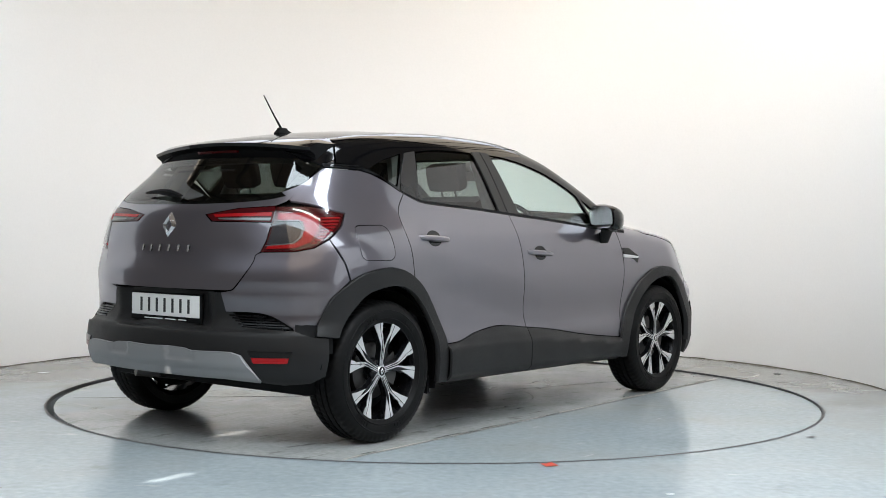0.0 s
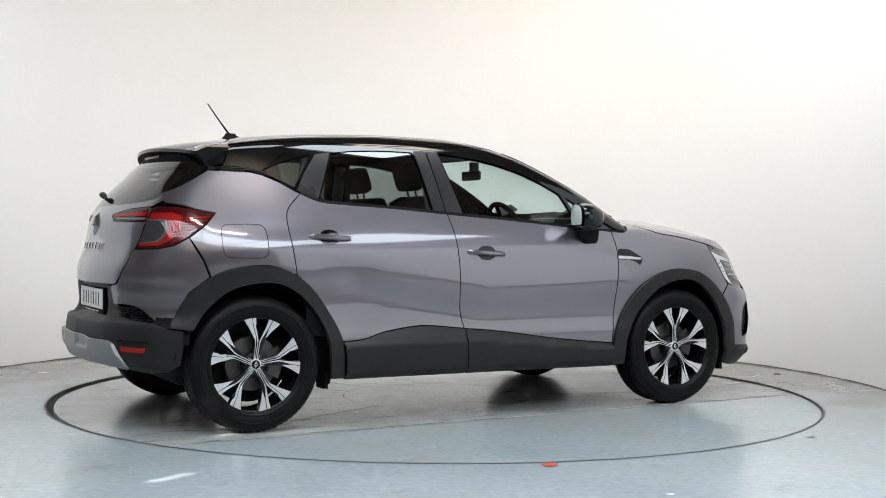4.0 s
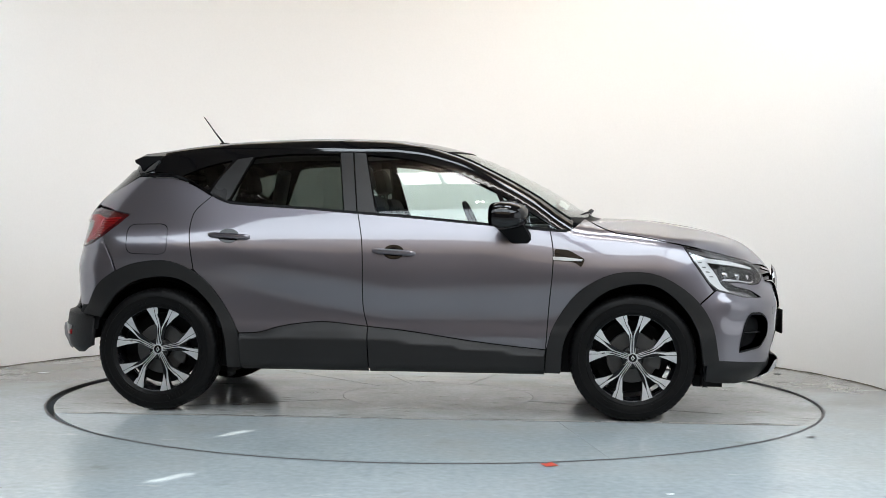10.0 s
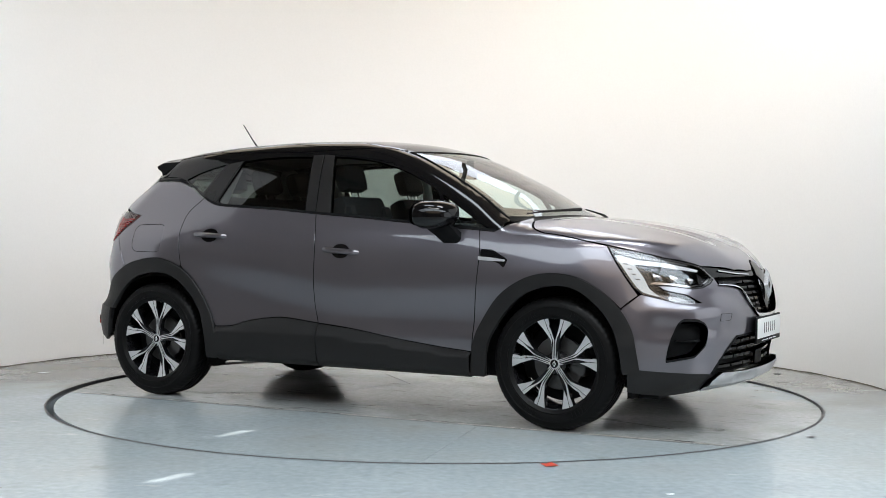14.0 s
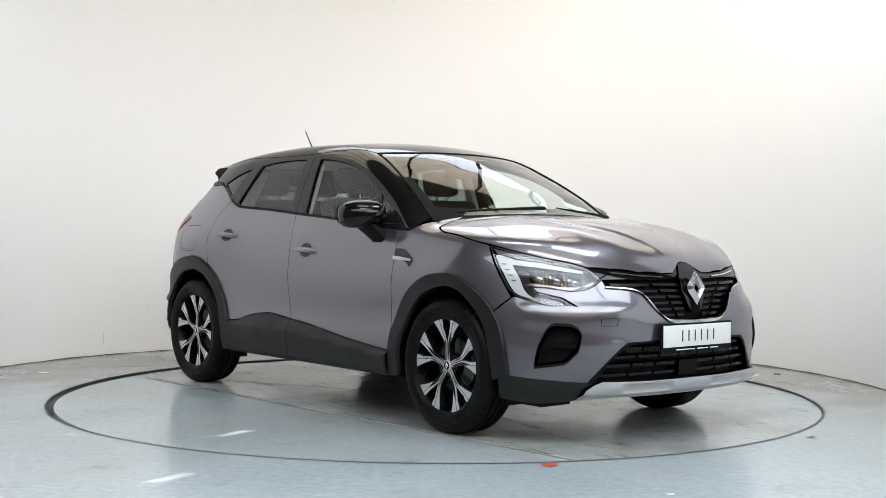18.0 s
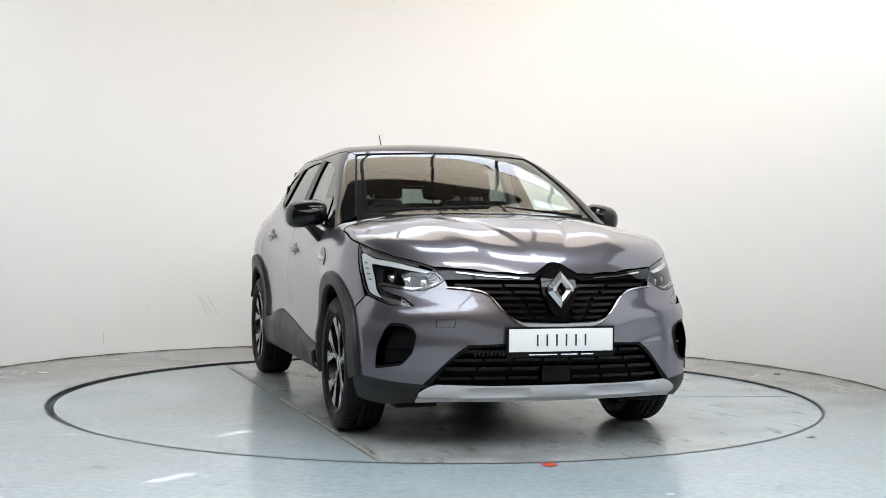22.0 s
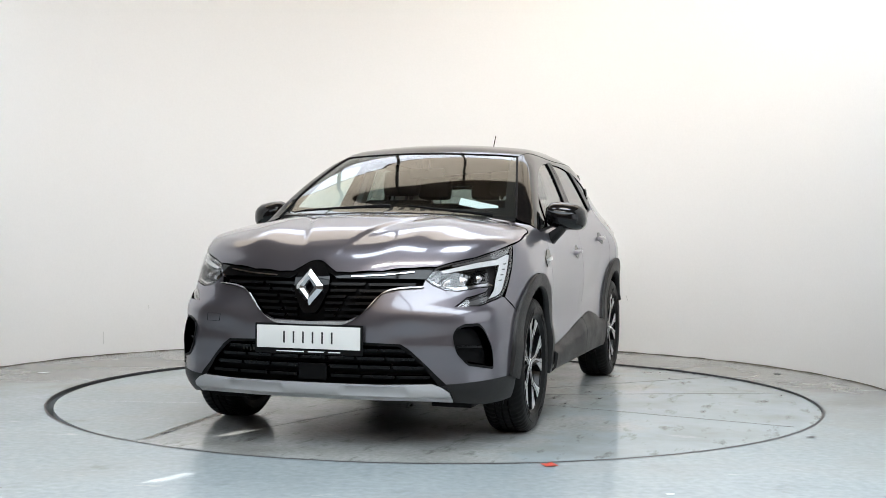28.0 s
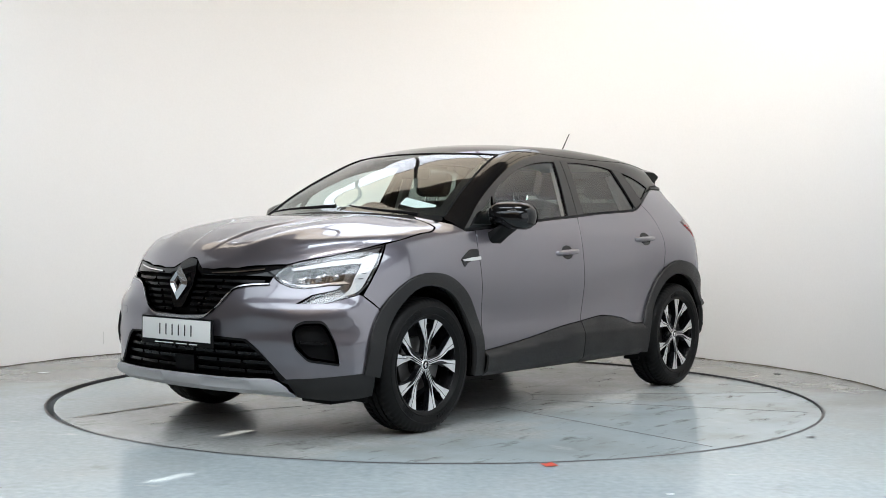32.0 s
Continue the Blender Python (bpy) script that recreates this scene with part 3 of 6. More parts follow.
        tagged(part("roof_beam", bm, BEAM, None, smooth=False), "dark painted steel roof beam", "beam", "roof beams", "structure")
    # translucent sheets between the beams: beige over the stage's far part and the back of the hall, clear ones beyond the wall
    for k in range(-6, 6):
        x = 0.9 + 1.4 * k
        for y0, y1, m, lab in ((2.9, 5.3, STAGE_SHEET, "translucent cream roof sheet lit by daylight"), (5.4, 8.9, SKY_SHEET, "clear roof sheet with bright sky above"), (-16.9, -9.0, ROOF_SHEET, "translucent beige roof sheet lit by daylight")):
            if y0 < 0 and k < -4:
                continue
            bm = bmesh.new()
            box(bm, x - 0.69, x + 0.69, y0, y1, 5.972, 5.98)
            tagged(part("roof_sheet", bm, m, None, smooth=False), lab, "rooflight", "roof sheets", "structure")
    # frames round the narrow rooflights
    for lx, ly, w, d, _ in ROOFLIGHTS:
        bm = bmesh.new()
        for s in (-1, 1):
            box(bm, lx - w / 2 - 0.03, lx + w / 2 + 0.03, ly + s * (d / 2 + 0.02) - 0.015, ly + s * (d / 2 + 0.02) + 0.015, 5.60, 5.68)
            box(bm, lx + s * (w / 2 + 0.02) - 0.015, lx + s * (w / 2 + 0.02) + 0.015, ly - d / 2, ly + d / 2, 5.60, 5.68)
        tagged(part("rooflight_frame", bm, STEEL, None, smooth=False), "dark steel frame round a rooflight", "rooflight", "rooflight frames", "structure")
    # a narrow row of bright panes over the front of the stage, with bars between them
    strip = new("rooflight_strip", None)
    tagged(strip, "narrow rooflight strip of bright panes in a dark frame", "rooflight", kind="structure")
    for k in range(8):
        x = -1.25 + 0.435 * k
        bm = bmesh.new()
        box(bm, x, x + 0.405, -4.12, -3.62, 5.66, 5.67)
        part("pane", bm, STRIP_PANE, strip, smooth=False)
        bm = bmesh.new()
        box(bm, x - 0.03, x, -4.15, -3.59, 5.62, 5.68)
        part("bar", bm, STEEL, strip, smooth=False)
    for y0, y1 in ((-4.15, -4.12), (-3.62, -3.59)):
        bm = bmesh.new()
        box(bm, -1.28, 2.23, y0, y1, 5.62, 5.68)
        part("frame_bar", bm, STEEL, strip, smooth=False)
    # a twin spotlight under a beam
    spot = new("twin_spotlight", None)
    tagged(spot, "small twin white spotlight under a roof beam", "spotlight")
    bm = bmesh.new()
    box(bm, -0.62, -0.44, -4.66, -4.56, 5.585, 5.68)
    part("housing", bm, STEEL, spot)
    for x in (-0.565, -0.495):
        bm = bmesh.new()
        lathe(bm, [(0.0, 5.58), (0.018, 5.578), (0.02, 5.584), (0.0, 5.586)], 16, "z")
        ob = part("lens", bm, SPOT, spot, "glowing white lens")
        ob.matrix_basis = pose(x, -4.61, 0)
    # a torn red sticker, small marks on the floor, scuffs on the wall
    st = mesh_object("floor_sticker", [(0.446, -2.292, 0.004), (0.474, -2.296, 0.004), (0.480, -2.284, 0.004), (0.500, -2.268, 0.004), (0.522, -2.345, 0.004), (0.468, -2.366, 0.004), (0.455, -2.330, 0.004)],
                     [(0, 1, 2, 3, 4, 5, 6)], material("red_sticker", (0.55, 0.06, 0.03), 0.5, 0.0, 0.15, 30, 200), smooth=False)
    tagged(st, "small torn red sticker on the floor", "sticker")
    rnd = random.Random(5)
    marks = [(1.86, -1.53, 0.018), (2.35, -1.75, 0.008), (-2.75, 0.9, 0.03), (-2.4, 1.35, 0.018), (-2.05, 1.72, 0.015), (-2.2, -1.6, 0.012), (-1.7, -2.9, 0.014), (0.9, -2.9, 0.012), (2.1, -2.3, 0.014), (2.45, 1.25, 0.02), (1.9, -2.75, 0.01), (-0.6, -3.1, 0.012)]
    for x, y, r in marks:
        bm = bmesh.new()
        vs = [bm.verts.new((x + r * rnd.uniform(0.5, 1.3) * math.cos(k * math.tau / 9) * 1.6, y + r * rnd.uniform(0.5, 1.3) * math.sin(k * math.tau / 9), 0.003)) for k in range(9)]
        bm.faces.new(vs)
        tagged(part("floor_mark", bm, STEEL if rnd.random() < 0.7 else PAPER, None, smooth=False), "small chip and dirt mark on the floor", "mark", "floor marks")
    for a, z, h, lean in ((123.5, 0.37, 0.16, 0.10), (124.3, 0.36, 0.13, 0.09), (125.0, 0.37, 0.15, 0.08), (142.0, 0.14, 0.10, 0.0), (134.2, 0.37, 0.03, 0.0), (62.0, 0.50, 0.05, 0.03), (55.0, 0.46, 0.05, 0.02), (58.0, 0.20, 0.03, 0.01), (68.0, 0.35, 0.03, 0.02)):
        pts = []
        for u in (0, 1):
            for w in (-0.003, 0.003):
                ang = radians(a) + (lean * (u - 0.5) + w) / WALL_R
                pts.append((WALL_X + (WALL_R - 0.003) * math.cos(ang), WALL_Y + (WALL_R - 0.003) * math.sin(ang), z - h / 2 + h * u))
        tagged(mesh_object("wall_scuff", pts, [(0, 1, 3, 2)], SCUFF, smooth=False), "faint grey scuff on the white wall", "scuff", "wall scuffs")


def plate_ring(bm, outline, z0=0.002, z1=-0.05):
    v2, tris, loops = fill(outline, 0.25)
    top = [bm.verts.new((a, b, z0)) for a, b in v2]
    for t in tris:
        f = bm.faces.new([top[k] for k in t])
    low = {k: bm.verts.new((v2[k][0], v2[k][1], z1)) for k in loops[0]}
    m = len(loops[0])
    for i in range(m):
        a, b = loops[0][i], loops[0][(i + 1) % m]
        bm.faces.new((top[a], top[b], low[b], low[a]))


def build_turntable():
    table = new("turntable", None)
    tagged(table, "round turntable flush with the floor, worn grey-blue paint", "turntable")
    # a chord seam parts the bluish segment from the grey main deck, with a seam across the segment and a ring in the middle
    def chord_y(x):
        return -0.980 + 0.0445 * x
    arc = [(DISC_R * math.cos(a), DISC_R * math.sin(a)) for a in np.linspace(0, math.tau, 181)[:-1]]
    def chord_end(side, off):
        x = side * 2.0
        for _ in range(30):
            x = side * math.sqrt(DISC_R ** 2 - (chord_y(x) + off) ** 2)
        return x, chord_y(x) + off
    main = [p for p in arc if p[1] > chord_y(p[0]) + 0.002]
    # start the loop after the gap
    start = next(i for i in range(len(main)) if math.dist(main[i], main[i - 1]) > 0.3)
    main = [chord_end(1, 0.002)] + main[start:] + main[:start] + [chord_end(-1, 0.002)]
    hub = np.array([(0.590 * math.cos(a), 0.590 * math.sin(a)) for a in np.linspace(0, math.tau, 73)[:-1]])
    v2, tris, loops = fill(np.array(main), 0.25, (hub,))
    bm = bmesh.new()
    top = [bm.verts.new((a, b, 0.002)) for a, b in v2]
    for t in tris:
        bm.faces.new([top[k] for k in t])
    for loop in loops:
        low = [bm.verts.new((v2[k][0], v2[k][1], -0.05)) for k in loop]
        for i in range(len(loop)):
            j = (i + 1) % len(loop)
            bm.faces.new((top[loop[i]], top[loop[j]], low[j], low[i]))
    part("main_deck", bm, DECK, table, "worn grey painted deck plate", smooth=False)
    bm = bmesh.new()
    plate_ring(bm, hub * (0.5865 / 0.590))
    part("hub_plate", bm, DECK, table, "round grey middle plate", smooth=False)
    seg = [p for p in arc if p[1] < chord_y(p[0]) - 0.004]
    cut = lambda p: (p[0] - 0.76) - (-1.0 / 4.1) * (p[1] + 1.03)
    for keep in (lambda c: c < -0.003, lambda c: c > 0.003):
        q = [p for p in seg if keep(cut(p))]
        if cut(q[0]) < 0:
            lo = [chord_end(-1, -0.004)] + [(p[0], p[1]) for p in q]
            outline = lo + [(0.9865, -2.05), (0.7420, chord_y(0.7375) - 0.004)]
        else:
            outline = [(0.744, chord_y(0.744) - 0.004), (0.989, -2.05)] + q + [chord_end(1, -0.004)]
        bm = bmesh.new()
        plate_ring(bm, np.array(outline))
        part("segment_plate", bm, FLOOR, table, "worn grey-blue painted segment plate", smooth=False)
    # brown worn band and dark dashes along the chord
    rnd = random.Random(3)
    for x0, x1, w in ((-1.95, -1.2, 0.012), (-1.15, -0.2, 0.008), (-0.1, 0.55, 0.010), (0.62, 1.3, 0.016), (1.34, 2.02, 0.024)):
        bm = bmesh.new()
        rows = []
        n = 24
        for k in range(n + 1):
            x = x0 + (x1 - x0) * k / n
            e = w * (0.5 + rnd.random())
            rows.append([bm.verts.new((x, chord_y(x) + 0.010 - 0.2 * e, 0.0035)), bm.verts.new((x, chord_y(x) + 0.012 + e, 0.0035))])
        for a, b in zip(rows, rows[1:]):
            bm.faces.new((a[0], b[0], b[1], a[1]))
        part("worn_band", bm, WORN, table, "brown worn strip along the seam", smooth=False)
    for a in SEAMS:
        bm = bmesh.new()
        box(bm, 0.592, 2.2 if a > 0 else 1.75, -0.0016, 0.0016, 0.0026, 0.0036)
        bmesh.ops.transform(bm, matrix=pose(0, 0, 0, 0, 0, a), verts=bm.verts)
        part("deck_seam", bm, STEEL, table, "thin dark seam", smooth=False)
    for k in range(16):
        x = rnd.uniform(-1.9, 1.95)
        l = rnd.uniform(0.03, 0.16)
        bm = bmesh.new()
        y = chord_y(x) + rnd.uniform(0.008, 0.04)
        box(bm, x, x + l, y, y + rnd.uniform(0.004, 0.010), 0.0038, 0.0045)
        part("dark_dash", bm, STEEL, table, "dark dirt dash", smooth=False)
    return table


build_room()
turntable = build_turntable()
# ---- the car ----
car = new("car", None)
tagged(car, "grey metallic compact crossover with gloss black roof and two-tone wheels", "car")


def sym(*pts):
    """A closed outline from its half, mirrored across the middle."""
    half = ring(*pts)
    other = half[::-1].copy()
    other[:, 0] *= -1
    return ring(half, other)


def back(c):
    return c[::-1]


SEAM_A = curve((0.867, 1.026), (0.884, 0.921), (0.882, 0.797), (0.865, 0.611), (0.849, 0.378))
SEAM_B = curve((-0.202, 1.112), (-0.173, 0.973), (-0.162, 0.818), (-0.157, 0.601), (-0.131, 0.489))
SEAM_C = curve((-1.045, 1.206), (-1.130, 1.118), (-1.145, 1.026), (-1.135, 0.933), (-1.112, 0.792))
CLAD_F = curve((-0.131, 0.489), (0.099, 0.467), (0.408, 0.423), (0.655, 0.395), (0.849, 0.378))
CLAD_R = curve((-0.852, 0.441), (-0.735, 0.449), (-0.611, 0.484), (-0.442, 0.508), (-0.334, 0.509), (-0.131, 0.489))
BELT_F = curve((-0.202, 1.112), (0.154, 1.086), (0.577, 1.049), (0.867, 1.026))
BELT_R = curve((-1.045, 1.206), (-0.975, 1.176), (-0.881, 1.158), (-0.505, 1.136), (-0.202, 1.112))
ARCH_F = curve((0.845, 0.255), (0.866, 0.427), (0.917, 0.551), (1.023, 0.691), (1.176, 0.782), (1.33, 0.805), (1.485, 0.775), (1.641, 0.668), (1.735, 0.528), (1.774, 0.330))
ARCH_F_IN = curve((0.930, 0.255), (0.950, 0.428), (1.040, 0.583), (1.170, 0.700), (1.331, 0.744), (1.462, 0.722), (1.586, 0.619), (1.664, 0.481), (1.694, 0.310))
ARCH_R = curve((-1.748, 0.531), (-1.727, 0.575), (-1.666, 0.696), (-1.558, 0.778), (-1.450, 0.820), (-1.296, 0.838), (-1.172, 0.811), (-1.047, 0.733), (-0.938, 0.595), (-0.860, 0.441), (-0.843, 0.255))
ARCH_R_IN = curve((-1.645, 0.519), (-1.625, 0.555), (-1.557, 0.645), (-1.449, 0.722), (-1.295, 0.752), (-1.171, 0.732), (-1.062, 0.656), (-0.969, 0.533), (-0.928, 0.409), (-0.917, 0.255))


G_UP = [(0, 0.874), (1.7, 0.869), (3.8, 0.845), (5.9, 0.821), (10.1, 0.819), (17.6, 0.826), (25.8, 0.842), (31.6, 0.850)]
HEAD = [(59.0, 0.950), (51.5, 0.924), (42.9, 0.890), (35.3, 0.866), (31.8, 0.848), (28.7, 0.793), (30.4, 0.766), (33.2, 0.745), (36.7, 0.739), (42.5, 0.754), (46.6, 0.758),
        (44.7, 0.729), (38.8, 0.704), (35.8, 0.667), (41.6, 0.669), (50.3, 0.711), (52.8, 0.752), (56.4, 0.858)]


def sill_form(q):
    # a slanted upper face, an edge, an upright lower face that turns in at the bottom
    x, z = q[:, 0], q[:, 1]
    top = np.where(x < -0.131, np.interp(x, CLAD_R[:, 0], CLAD_R[:, 1]), np.interp(x, CLAD_F[:, 0], CLAD_F[:, 1]))
    edge = 0.413 - 0.055 * ramp(x, -0.1, 0.85)
    return 0.004 + 0.034 * np.clip((top - z) / np.maximum(top - edge, 0.012), 0, 1) - 0.045 * ramp(z, 0.285, 0.225)


def build_flanks():
    arch_r_front = ARCH_R[(ARCH_R[:, 0] > -1.105) & (ARCH_R[:, 1] > 0.441)]
    arch_r_rear = ARCH_R[(ARCH_R[:, 0] < -1.120) & (ARCH_R[:, 0] > -1.560)]
    arch_f_fender = ARCH_F[(ARCH_F[:, 1] > 0.385) & ((ARCH_F[:, 0] < 1.3) | (ARCH_F[:, 1] > 0.655))]
    sill = 0.252
    lamp_edge = redraw("tail", [(56.0, 1.119), (62.3, 1.098), (60.4, 1.042), (56.0, 0.974)], "side")
    lamp_front = redraw("nose", [(51.5, 0.706), (53.2, 0.752), (56.8, 0.858), (59.3, 0.953)], "side")
    bumper_edge = redraw("nose", [(56.3, 0.636), (54.5, 0.665), (51.7, 0.702)], "side")
    fuel = rounded([(-1.505, 1.042), (-1.268, 1.046), (-1.262, 0.872), (-1.500, 0.874)], 0.05)
    for flip in (False, True):
        s = 1 if flip else -1
        door = panel("front_door", "side", ring(SEAM_A, back(CLAD_F), back(SEAM_B), BELT_F), PAINT, car, gap=0.0031, flip=flip)
        panel("cladding", "side", ring(CLAD_F, (0.846, 0.240), (-0.117, 0.240)), PLASTIC, door, "dark grained plastic sill cladding", gap=0.0031, flip=flip, shape=sill_form, step=0.022)
        handle(door, 0.010, 0.900, -0.06, flip)
        rear = panel("rear_door", "side", ring(SEAM_B, back(CLAD_R), arch_r_front[::-1], back(SEAM_C), BELT_R), PAINT, car, gap=0.0031, flip=flip)
        panel("cladding", "side", ring(CLAD_R, (-0.119, 0.240), (-0.838, 0.240)), PLASTIC, rear, "dark grained plastic sill cladding", gap=0.0031, flip=flip, shape=sill_form, step=0.022)
        handle(rear, -0.922, 0.980, -0.05, flip)
        fender = panel("front_wing", "side", ring(SEAM_A, arch_f_fender, bumper_edge, lamp_front,
                                                   curve(tuple(lamp_front[-1]), (1.40, 0.990), (1.31, 1.005), (1.235, 1.014), (1.165, 1.037), (1.100, 1.072)), (1.06, 1.098), (0.985, 1.035), (0.955, 1.020)),
                       PAINT, car, gap=0.0031, flip=flip)
        # black strips just under the skin put the gaps' shade into colour
        for seam in (SEAM_A, SEAM_B, SEAM_C):
            seal = np.concatenate([np.array(seam) + np.array([-0.007, 0]), np.array(seam)[::-1] + np.array([0.007, 0])])
            panel("gap_strip", "side", seal, BLACK, car, "black strip that darkens the door gap", lift=-0.0012, rim=0, flip=flip, step=0.03)
        # black arrow-shaped trim with a bright blade behind the front wheel arch
        panel("wing_trim", "side", rounded([(0.892, 0.925), (0.965, 0.922), (1.058, 0.872), (1.036, 0.828), (1.010, 0.850), (0.892, 0.885)], 0.012), GLOSS_BLACK, fender, "gloss black arrow trim", lift=0.004, rim=0.006, flip=flip, step=0.02)
        panel("wing_blade", "side", rounded([(0.885, 0.884), (0.955, 0.880), (1.046, 0.870), (1.040, 0.861), (0.960, 0.862), (0.885, 0.867)], 0.004), SILVER, fender, "bright chrome blade", lift=0.011, rim=0.008, flip=flip, step=0.02)
        quarter = panel("rear_quarter", "side",
                        ring(SEAM_C, arch_r_rear[::-1], (-1.590, 0.860), lamp_edge[::-1], curve((-1.60, 1.115), (-1.66, 1.135), (-1.735, 1.150)), (-1.735, 1.195),
                             curve((-1.641, 1.237), (-1.56, 1.285), (-1.505, 1.318)), (-1.440, 1.315), (-1.300, 1.312), (-1.235, 1.298), (-1.150, 1.262), (-1.077, 1.219)),
                        PAINT, car, gap=0.0031, flip=flip, holes=() if flip else (fuel,))
        if not flip:
            panel("fuel_flap", "side", inset(fuel, 0.0035), PAINT, quarter, "flush fuel filler flap", rim=0.012)
        vent = rounded([(-1.500, 1.338), (-1.300, 1.334), (-1.232, 1.312), (-1.190, 1.290), (-1.235, 1.300), (-1.300, 1.316), (-1.500, 1.320)], 0.006)
        panel("pillar_vent", "side", vent, BLACK, quarter, "black pillar trim with slots", lift=0.004, rim=0.01, flip=flip, step=0.02)
        for k in range(2):
            panel("vent_blade", "side", ring((-1.470, 1.3325 - 0.0085 * k), (-1.290, 1.3285 - 0.0085 * k), (-1.270, 1.3240 - 0.0085 * k), (-1.470, 1.3285 - 0.0085 * k)), GLOSS_BLACK, quarter, lift=0.009, rim=0.006, flip=flip, step=0.03)
        arch = dict(lift=0.0, rim=0.03, flip=flip, step=0.025)
        panel("front_arch_trim", "side", ring(ARCH_F, back(ARCH_F_IN)), PLASTIC, car, "dark grained wheel arch trim", shape=lambda q: 0.004 + 0.014 * np.ones(len(q)), **arch)
        panel("rear_arch_trim", "side", ring(ARCH_R, back(ARCH_R_IN)), PLASTIC, car, "dark grained wheel arch trim", shape=lambda q: 0.004 + 0.014 * np.ones(len(q)), **arch)
        # dark inner skin that closes the gaps, and the wheel wells
        inner = ring((-1.60, 1.06), (-1.60, 0.80), ARCH_R_IN[(ARCH_R_IN[:, 0] > -1.55)], ARCH_F_IN[ARCH_F_IN[:, 0] < 1.60], (1.70, 0.72), (1.52, 0.93), (1.10, 1.03), (0.85, 1.0), (-0.2, 1.085), (-1.0, 1.145), (-1.40, 1.24))
        panel("inner_skin", "side", inner, BLACK, car, lift=-0.024, rim=0, flip=flip, step=0.06)
        for wx in (1.3195, -1.3195):
            bm = bmesh.new()
            lathe(bm, [(0.415, -0.855), (0.435, -0.80), (0.435, -0.50), (0.0, -0.50)], 30, "y", 196 if wx > 0 else 190, -4 if wx > 0 else -16)
            for v in bm.verts:
                v.co.z += 0.335 if v.co.z < 0.25 else 0.315
                v.co.x += wx
                v.co.y *= -s
            part("wheel_well", bm, BLACK, car, "black moulded wheel arch liner")
        bm = bmesh.new()
        box(bm, 1.66, 1.82, min(s * 0.48, s * 0.68), max(s * 0.48, s * 0.68), 0.172, 0.24, 0.008)
        part("air_deflector", bm, BLACK, car, "black plastic air deflector")
        bm = bmesh.new()
        box(bm, 1.70, 1.84, min(s * 0.45, s * 0.715), max(s * 0.45, s * 0.715), 0.240, 0.50, 0.01)
        part("arch_end_piece", bm, BLACK, car, "black liner behind the bumper corner")
        # mud flap ends below the bumpers
        for x0, x1, y0, z0, z1 in ((1.70, 1.722, 0.70, 0.185, 0.30), (-0.93, -0.912, 0.70, 0.195, 0.28)):
            bm = bmesh.new()
            box(bm, x0, x1, s * y0, s * (y0 + 0.11), z0, z1, 0.004)
            part("mud_flap", bm, BLACK, car, "small black mud deflector")


def handle(door, x, z, tilt, flip):
    s = 1 if flip else -1
    p = onto("side", [(x, z)])[0]
    y = abs(p[1])
    bm = bmesh.new()
    n = 14
    rows = []
    for k in range(n + 1):
        u = k / n
        px = -0.122 + 0.244 * u
        out = 0.030 * math.sin(math.pi * min(1, max(0, u))) ** 0.35 if 0 < u < 1 else 0.0
        h = 0.0165 * (0.80 + 0.20 * math.sin(math.pi * u)) if 0 < u < 1 else 0.010
        lean = tilt * px
        rows.append([bm.verts.new((x + px, s * (y - 0.012 + (out + 0.012) * f), z + lean + g * h)) for f, g in ((0.2, 1.0), (0.75, 0.95), (1.0, 0.5), (1.03, 0.0), (1.0, -0.5), (0.75, -0.95), (0.2, -1.0))])
    for a, b in zip(rows, rows[1:]):
        for j in range(6):
            bm.faces.new((a[j], a[j + 1], b[j + 1], b[j]))
    bm.faces.new(rows[0])
    bm.faces.new(rows[-1][::-1])
    grip = part("door_handle", bm, PAINT, door, "body-coloured grip handle")
    # a dark oval carries the shade of the handle's recess as colour
    cup = [(x + 0.058 * math.cos(a), z + 0.040 * math.sin(a)) for a in np.linspace(0, math.tau, 24, endpoint=False)]
    panel("handle_shade", "side", np.array(cup), GLOSS_BLACK, door, "dark oval for the shade in the handle's cup", lift=0.0025, rim=0.003, flip=flip, step=0.02,
          shape=lambda q: -0.002 * np.exp(-(((q[:, 0] - x) / 0.04) ** 2 + ((q[:, 1] - z) / 0.025) ** 2)))


G_FRONT = rounded(ring(curve((-0.178, 1.450), (-0.060, 1.442), (0.117, 1.415), (0.309, 1.362), (0.469, 1.292), (0.565, 1.238)), (0.650, 1.060), curve((0.577, 1.062), (0.154, 1.099), (-0.098, 1.118))), 0.012)
G_CORNER = rounded(ring((0.597, 1.222), (0.700, 1.160), (0.880, 1.052), (0.930, 1.032), (0.672, 1.058)), 0.012)
G_REAR = rounded(ring(curve((-0.825, 1.432), (-0.700, 1.447), (-0.521, 1.455), (-0.338, 1.453)), (-0.288, 1.130), curve((-0.505, 1.148), (-0.881, 1.172), (-0.935, 1.192))), 0.014)
G_QUARTER = rounded(ring(curve((-1.236, 1.324), (-1.111, 1.374), (-0.955, 1.416)), (-1.020, 1.312), (-1.072, 1.238), (-1.140, 1.274)), 0.008)


SCREEN_EDGE = curve((0.985, -0.694), (0.965, -0.690), (0.80, -0.652), (0.62, -0.611), (0.45, -0.572), (0.283, -0.535))
ROOF_EDGE = curve((0.283, -0.535), (0.20, -0.556), (0.05, -0.578), (-0.10, -0.588), (-0.45, -0.598), (-0.83, -0.594), (-1.16, -0.582), (-1.375, -0.566))


